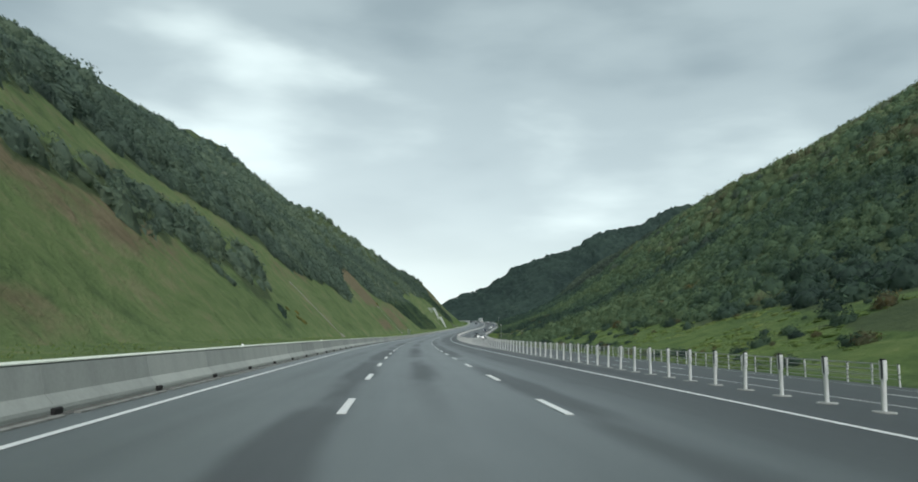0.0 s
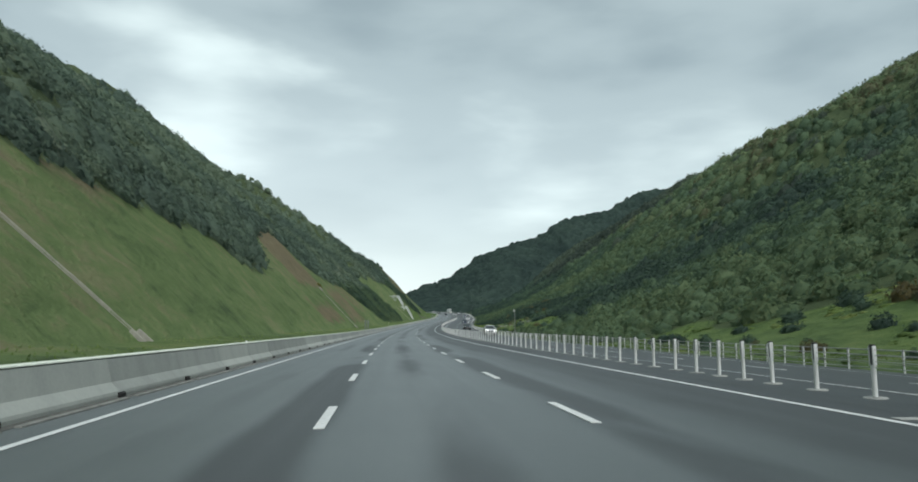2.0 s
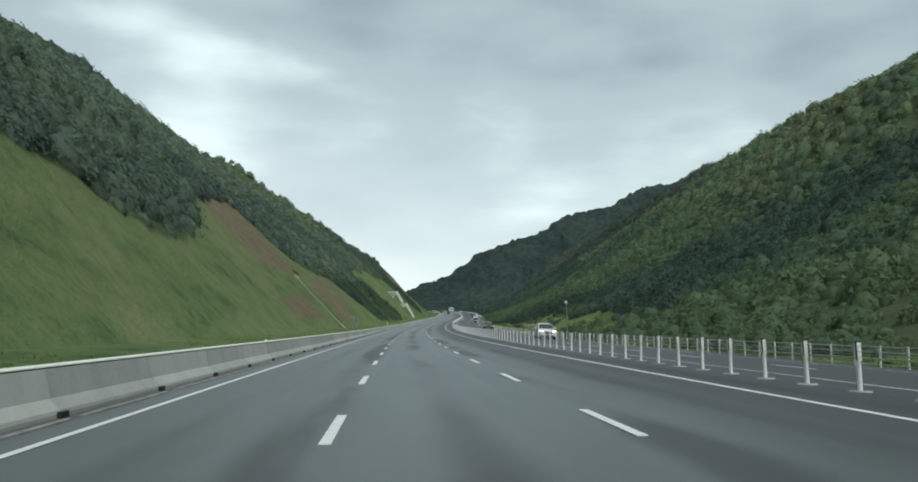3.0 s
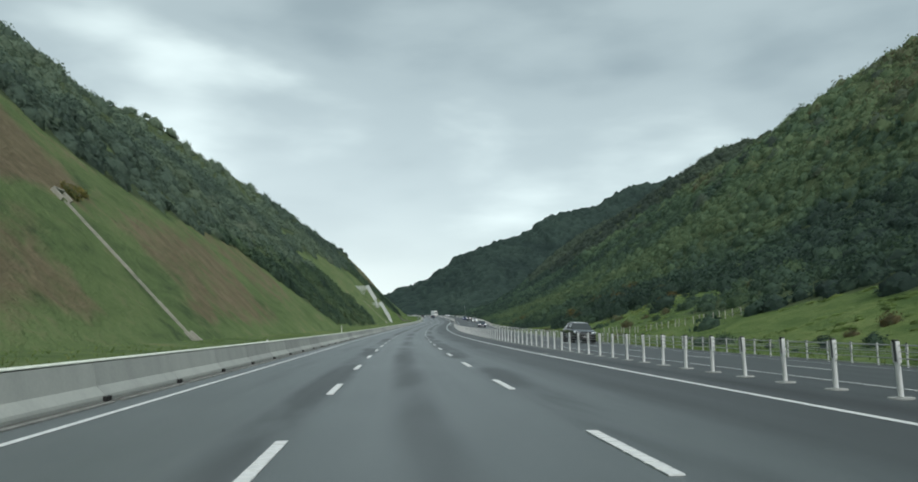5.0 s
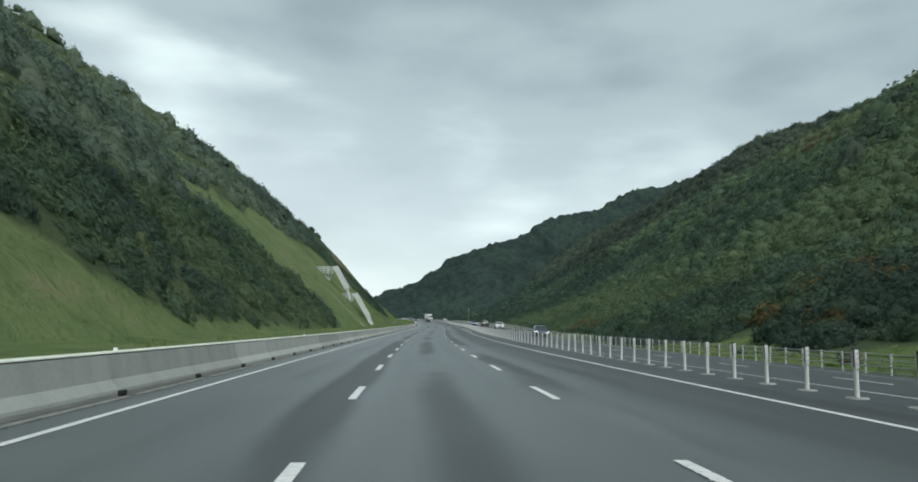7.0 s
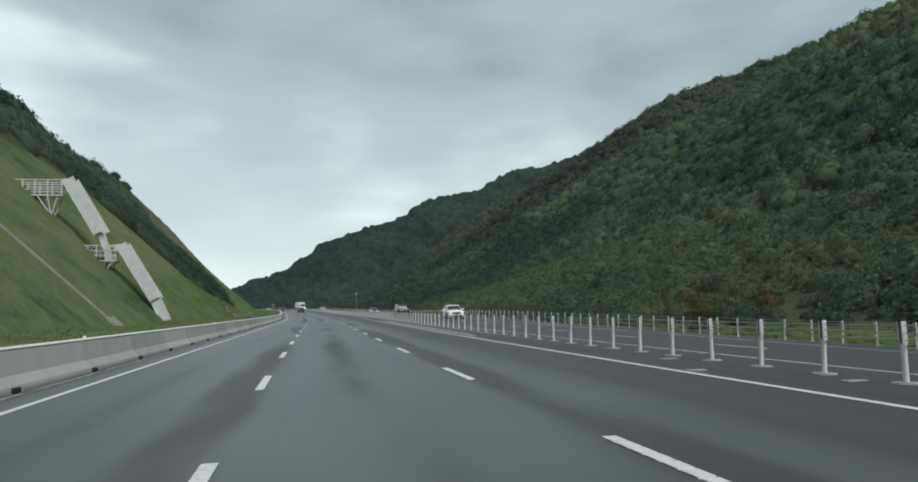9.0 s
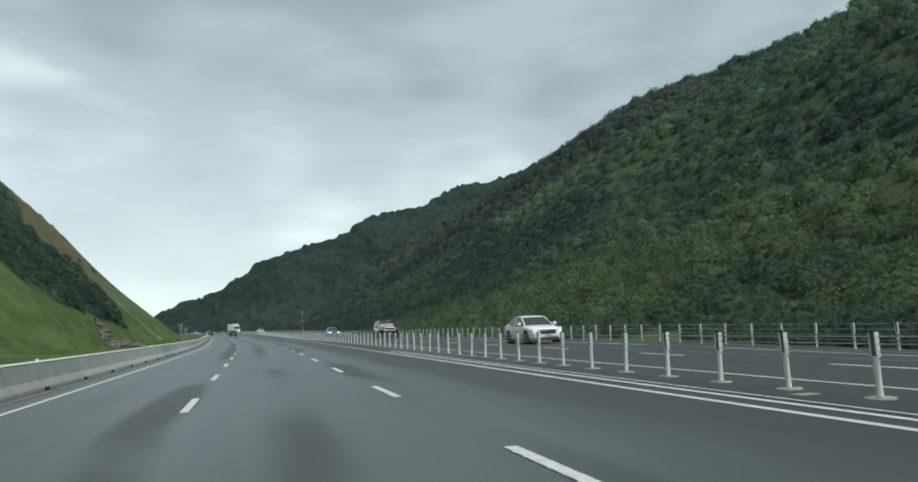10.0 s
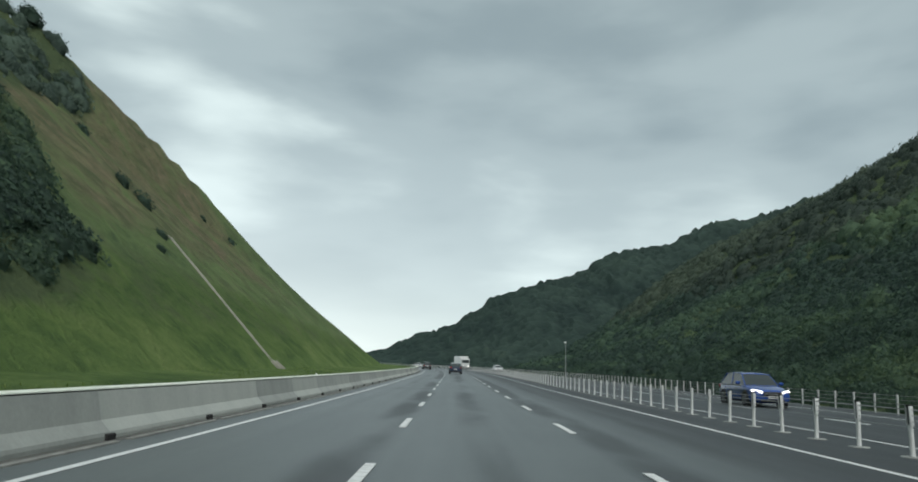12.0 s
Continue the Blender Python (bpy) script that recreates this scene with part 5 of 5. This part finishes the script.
def between(a, b, y):
    """A frame at a, with +x towards b, both given as (l, height) at the distance y along the road."""
    p, q = Vector(along(y, a[0], a[1])), Vector(along(y, b[0], b[1]))
    x = (q - p).normalized()
    f = along(y + 1, a[0]) - along(y - 1, a[0])
    w = Vector((f[0], f[1], 0)).normalized()
    z = x.cross(w).normalized()
    if z.z < 0:
        z.negate()
    w = z.cross(x)
    m = Matrix((x, w, z)).transposed().to_4x4()
    m.translation = p
    return m, (q - p).length


def steel_flume():
    """Two steel flumes with railed landings, one above the other, bridging down the cut slope."""
    thing = tagged(new("steel_flume"), "white galvanised steel flume with railed landings on the grassy slope", "drain flume")
    s0 = 411.6
    # ends as (offset, height), half width, height of the sides above and below the line, bars along each side
    runs = [((-12.45, 0.75), (-13.25, 2.55), 0.42, 0.30, 0.34, 2, "outlet_trough"), ((-13.2, 2.45), (-15.75, 6.75), 0.62, 0.42, 0.36, 5, "trough"), ((-17.35, 7.75), (-19.75, 11.95), 0.66, 0.46, 0.40, 5, "trough"), ((-16.7, 5.6), (-17.4, 7.8), 0.24, 0.20, 0.15, 2, "link_trough")]
    for a, b, half, over, under, bars, name in runs:
        m, n = between(a, b, s0)
        pan = part(name, steel_pan(n, half), WHITE_STEEL, thing)
        pan.matrix_basis = m
        for side in (-1, 1):
            bm = bmesh.new()
            box(bm, 0, n, side * half - 0.012, side * half + 0.012, -under, over)
            part("side_sheet", bm, WHITE_STEEL, pan)
            for k in range(bars):
                bm = bmesh.new()
                z = -under + (over + under) * k / (bars - 1)
                box(bm, -0.05, n + 0.05, side * half - 0.06, side * half + 0.06, z - 0.03, z + 0.03, 0.01)
                part("side_rib", bm, WHITE_STEEL, pan)
        for x in (0.1, n - 0.12):
            bm = bmesh.new()
            box(bm, x - 0.04, x + 0.04, -half - 0.05, half + 0.05, -under - 0.06, -under + 0.05)
            part("cross_beam", bm, WHITE_STEEL, pan)
    # a hooded head where each trough leaves its landing
    for l, h, deck_l, deck_h, apex in ((-15.75, 6.75, -18.8, 5.55, (-17.2, 4.35)), (-19.75, 11.95, -23.8, 10.75, (-20.9, 9.3))):
        m, n = between((l, h), (l - 0.55, h - 0.05), s0)
        bm = bmesh.new()
        box(bm, -0.02, 0.5, -0.66, 0.66, -0.5, 0.06, 0.05)
        head = part("trough_head", bm, WHITE_STEEL, thing)
        head.matrix_basis = m
        m, n = between((l - 0.3, deck_h), (deck_l, deck_h), s0)
        bm = bmesh.new()
        box(bm, 0, n * 0.78, -0.55, 0.55, -0.08, 0.0)
        deck = part("landing", bm, WHITE_STEEL, thing)
        deck.matrix_basis = m
        for side in (-0.52, 0.52):
            for z in (0.42, 0.80, 1.18):
                bm = bmesh.new()
                rod(bm, (0, side, z), (n * (1.0 if z > 1 else 0.8), side, z), 0.038, n=6)
                part("rail", bm, WHITE_STEEL, deck)
            for x in (0.03, 0.30, 0.54, 0.77):
                bm = bmesh.new()
                rod(bm, (n * x, side, -0.05), (n * x, side, 1.2), 0.045, n=6)
                part("rail_post", bm, WHITE_STEEL, deck)
            p = m.inverted() @ Vector(along(s0, apex[0], apex[1]))
            for x in (0.10, 0.50):
                bm = bmesh.new()
                rod(bm, (n * x, side, -0.05), (p.x, side * 0.8, p.z - 0.15), 0.05, n=6)
                part("bracket_strut", bm, WHITE_STEEL, deck)
            bm = bmesh.new()
            rod(bm, (n * 0.3, side, -0.05), (p.x, side * 0.8, p.z - 0.15), 0.04, n=6)
            part("bracket_strut", bm, WHITE_STEEL, deck)


steel_flume()


def anchor_pole(label, s, l, top, lean, stay):
    """A stout steel post with bolted clamp plates near its top and a slanting stay."""
    base = float(land_height(s, l))
    thing = tagged(new("utility_pole"), label, "pole", "grey steel poles behind the barrier")
    thing.matrix_basis = road_pose(s, l, base) @ pose(0, 0, 0, 0, lean, 0)
    h = top - base
    bm = bmesh.new()
    rod(bm, (0, 0, -0.3), (0, 0, h), 0.075, 0.07, 12)
    part("shaft", bm, POLE_GREY, thing)
    for z, wide in ((h - 0.06, 0.40), (h - 0.36, 0.28)):
        bm = bmesh.new()
        box(bm, -wide / 2, wide / 2, -0.09, -0.06, z - 0.04, z + 0.04, 0.008)
        box(bm, -wide / 2, wide / 2, 0.06, 0.09, z - 0.04, z + 0.04, 0.008)
        arm = part("cross_arm", bm, POLE_GREY, thing)
        for x in (-wide / 2 + 0.05, wide / 2 - 0.05):
            bm = bmesh.new()
            rod(bm, (x, 0, z - 0.02), (x, 0, z + 0.13), 0.022, n=6)
            part("bolt", bm, TAG_WHITE, arm)
    bm = bmesh.new()
    box(bm, -0.13, -0.05, -0.06, 0.06, h - 0.50, h - 0.22, 0.015)
    part("junction_box", bm, POLE_DARK, thing, "dark grey junction box")
    for k, (dx, dy) in enumerate(stay):
        bm = bmesh.new()
        rod(bm, (dx * 0.05, 0, h - 0.45), (dx, dy, 0.02), 0.016, n=6)
        part("stay", bm, STEEL, thing)


anchor_pole("grey steel pole with clamp plates and two stays", 203.2, -7.2, 2.22, -1.0, ((-0.9, 0.4), (-0.35, 0.2)))
anchor_pole("grey steel pole with clamp plates behind the barrier", 207.2, -7.1, 2.1, 0.5, ((-0.4, 0.3),))
anchor_pole("grey steel pole with clamp plates and a slanting stay", 461.4, -6.7, 2.25, -2.5, ((-0.8, 0.5), (-0.3, 0.3)))
anchor_pole("slim grey steel pole behind the concrete barrier", 465.1, -6.6, 1.95, 1.0, ((-0.4, 0.3),))


def lamp_post(s, l, tall, lean):
    thing = tagged(new("street_lamp"), "slim grey lamp post with a small white head", "street lamp", "lamp posts beside the far carriageway")
    thing.matrix_basis = road_pose(s, l, float(land_height(s, l)), 0) @ pose(0, 0, 0, 0, lean, 0)
    bm = bmesh.new()
    rod(bm, (0, 0, -0.4), (0, 0, tall * 0.6), 0.075, 0.07, 10)
    rod(bm, (0, 0, tall * 0.6), (0, 0, tall), 0.05, 0.045, 10)
    part("column", bm, STEEL, thing)
    bm = bmesh.new()
    box(bm, -0.26, 0.05, -0.13, 0.13, tall - 0.06, tall + 0.20, 0.04)
    part("lamp_head", bm, TAG_WHITE, thing)
    bm = bmesh.new()
    rod(bm, (0, 0, 0.0), (0, 0, 0.12), 0.2, 0.2, 12)
    part("base_plate", bm, PLATE, thing)

    bm = bmesh.new()
    box(bm, 0.10, 0.36, -0.14, 0.14, 0.0, 0.75, 0.03)
    part("control_box", bm, POLE_GREY, thing, "grey steel control box")


lamp_post(208.4, 19.6, 4.45, 0)
lamp_post(580, 18.0, 5.5, 0)


# ---- stones tipped on the verge ----
def stone_material():
    m, N, L, b = material("quarry_stone", 0.9)
    v = where(N)
    r = N.new("ShaderNodeObjectInfo").outputs["Random"]
    f = arith(N, L, "ADD", arith(N, L, "MULTIPLY", noise_of(N, L, v, 5.0, 6.0, 0.65), 0.6), arith(N, L, "MULTIPLY", r, 0.4))
    L.new(ramp_of(N, L, f, [(0.28, (0.060, 0.061, 0.050)), (0.5, (0.125, 0.124, 0.102)), (0.72, (0.225, 0.222, 0.190))]), b.inputs["Base Color"])
    bump_of(N, L, b, noise_of(N, L, v, 16.0, 5.0, 0.6), 0.6, 0.05)
    return m


STONE = stone_material()


def stone_mesh(seed):
    rng = random.Random(seed)
    bm = bmesh.new()
    pts = [Vector((rng.uniform(-1, 1), rng.uniform(-0.75, 0.75), rng.uniform(-0.55, 0.55))) for i in range(16)]
    for p in pts:
        bm.verts.new(p * (0.9 / max(0.6, p.length)))
    hull = bmesh.ops.convex_hull(bm, input=bm.verts)
    bmesh.ops.delete(bm, geom=[v for v in bm.verts if not v.link_faces], context="VERTS")
    return as_mesh("stone", bm, STONE)


def riprap():
    heap = tagged(new("riprap"), "heap of loose brown and grey quarry stones", "stone heap")
    meshes = [stone_mesh(i) for i in range(9)]
    rng = random.Random(71)
    for k in range(290):
        u, v = rng.random(), rng.uniform(-1, 1)
        s = 450.5 + 15.5 * u + rng.uniform(-0.8, 0.8)
        mid = -9.6 - 3.9 * u
        l = mid + v * (1.1 + 0.9 * u)
        r = rng.uniform(0.10, 0.30) * (1.0 if rng.random() < 0.85 else 1.35)
        ob = part("stone", meshes[k % 9], None, heap)
        ob.matrix_basis = pose(*[float(c) for c in along(s, l, float(land_height(s, l)) + r * 0.10 + 0.18 * (1 - v * v) * rng.random())], rng.uniform(-40, 40), rng.uniform(-40, 40), rng.uniform(0, 360)) @ Matrix.Scale(r, 4)


riprap()


# ---- farm fence in the pasture ----
def farm_fence(label, ends, count):
    fence = tagged(new("farm_fence"), label, "fence")
    (s0, l0), (s1, l1) = ends
    rng = random.Random(count)
    tops = []
    bm = bmesh.new()
    rod(bm, (0, 0, -0.2), (0, 0, 0.80), 0.04, 0.038, 7)
    post = as_mesh("fence_post", bm, FENCE_WOOD)
    for k in range(count):
        u = k / (count - 1)
        s, l = s0 + (s1 - s0) * u, l0 + (l1 - l0) * u + rng.uniform(-0.15, 0.15)
        p = along(s, l, land_height(s, l), VALLEY)
        ob = part("fence_post", post, None, fence)
        ob.matrix_basis = pose(*[float(c) for c in p], rng.uniform(-5, 5), rng.uniform(-5, 5), 0)
        tops.append(Vector(p))
    for z in (0.30, 0.52, 0.74):
        bm = bmesh.new()
        rings = [[bm.verts.new(a + Vector((0, dy, z + dz))) for dy, dz in ((0.005, 0), (-0.0025, 0.0045), (-0.0025, -0.0045))] for a in tops]
        for a, b in zip(rings, rings[1:]):
            for i in range(3):
                bm.faces.new((a[i], a[(i + 1) % 3], b[(i + 1) % 3], b[i]))
        part("fence_wire", bm, STEEL, fence)


FENCE_WOOD = plain("weathered_fence_wood", (0.40, 0.40, 0.36), 0.85, scale=8.0, vary=0.25)
farm_fence("row of pale wooden fence posts with wire in green pasture", ((272, 25.2), (259, 30.4)), 17)
farm_fence("short row of pale fence posts low in the pasture", ((281, 23.0), (272.5, 24.6)), 9)


# ---- small things along the barrier and the road ----
def barrier_reflectors():
    bm = bmesh.new()
    box(bm, -0.035, 0.035, -0.012, 0.012, 0.0, 0.06, 0.006)
    face = as_mesh("barrier_reflector", bm, TAG_WHITE)
    s = 23.0
    while s < 640:
        ob = tagged(new("barrier_reflector", face), "small white reflector tab on top of the concrete barrier", "reflector", "reflectors on the barrier")
        ob.matrix_basis = road_pose(s, -5.84, 0.712)
        s += 20.4


barrier_reflectors()


def gorse_bush(s, l, r, seed):
    """A rounded bush of spiny green shoots thick with yellow flower."""
    rng = np.random.RandomState(seed)
    verts, tris = FINE[seed % len(FINE)][:2]
    me = bpy.data.meshes.new("gorse_bush")
    g = slope_at(np.array([float(s)]), np.array([float(l)]))[0]
    v = verts * [r, r, r * 0.8]
    v[:, 2] += (v[:, 0] * g[0] + v[:, 1] * g[1]) * 0.6
    me.from_pydata([tuple(p) for p in v.tolist()], [], [tuple(f) for f in tris.tolist()])
    me.materials.append(GORSE)
    me.attributes.new("tone", "FLOAT", "POINT").data.foreach_set("value", rng.uniform(0.2, 1.0, len(v)).astype(np.float32))
    ob = tagged(new("gorse_bush", me), "rounded gorse bush with dull yellow flowers on grass", "bush", "gorse bushes on the cut slope")
    ob.matrix_basis = pose(*[float(c) for c in along(s, l, land_height(s, l))])


GORSE = make_foliage("gorse", [(0.1, (0.075, 0.110, 0.045)), (0.5, (0.16, 0.165, 0.055)), (0.85, (0.34, 0.26, 0.07))])
for i, (s, l, r) in enumerate([(88, -14.2, 0.5), (86.6, -14.6, 0.4), (89.4, -15.3, 0.35), (84.8, -15.6, 0.35), (243.0, -21.5, 0.8), (245.4, -21.9, 0.55)]):
    gorse_bush(s, l, r, 80 + i)


def marker_post():
    """A slim white plastic marker post with a dark reflector band, behind the barrier."""
    post = tagged(new("marker_post"), "slim white plastic marker post in grass behind the barrier", "marker post")
    post.matrix_basis = road_pose(279, -8.0, float(land_height(279, -8.0)))
    bm = bmesh.new()
    box(bm, -0.035, 0.035, -0.018, 0.018, -0.2, 0.92, 0.012)
    part("shaft", bm, TAG_WHITE, post)
    bm = bmesh.new()
    box(bm, -0.038, 0.038, -0.021, 0.021, 0.74, 0.82)
    part("reflector_band", bm, POLE_DARK, post, "dark reflector band")


marker_post()


def median_stud(s, l):
    """A worn pale marker plate on the asphalt beside the wire rope posts."""
    bm = bmesh.new()
    box(bm, -0.16, 0.16, -0.09, 0.09, -0.004, 0.014, 0.006)
    ob = tagged(new("road_stud", as_mesh("road_stud", bm, PLATE)), "small pale marker plate on dark asphalt beside the posts", "road stud", "marker plates in the median")
    ob.matrix_basis = road_pose(s, l, 0.0)


for s, l in ((87.0, 5.5), (225.5, 5.4), (343.0, 6.4), (361.3, 6.5), (363.7, 5.5), (366.1, 6.3), (398.7, 6.5)):
    median_stud(s, l)
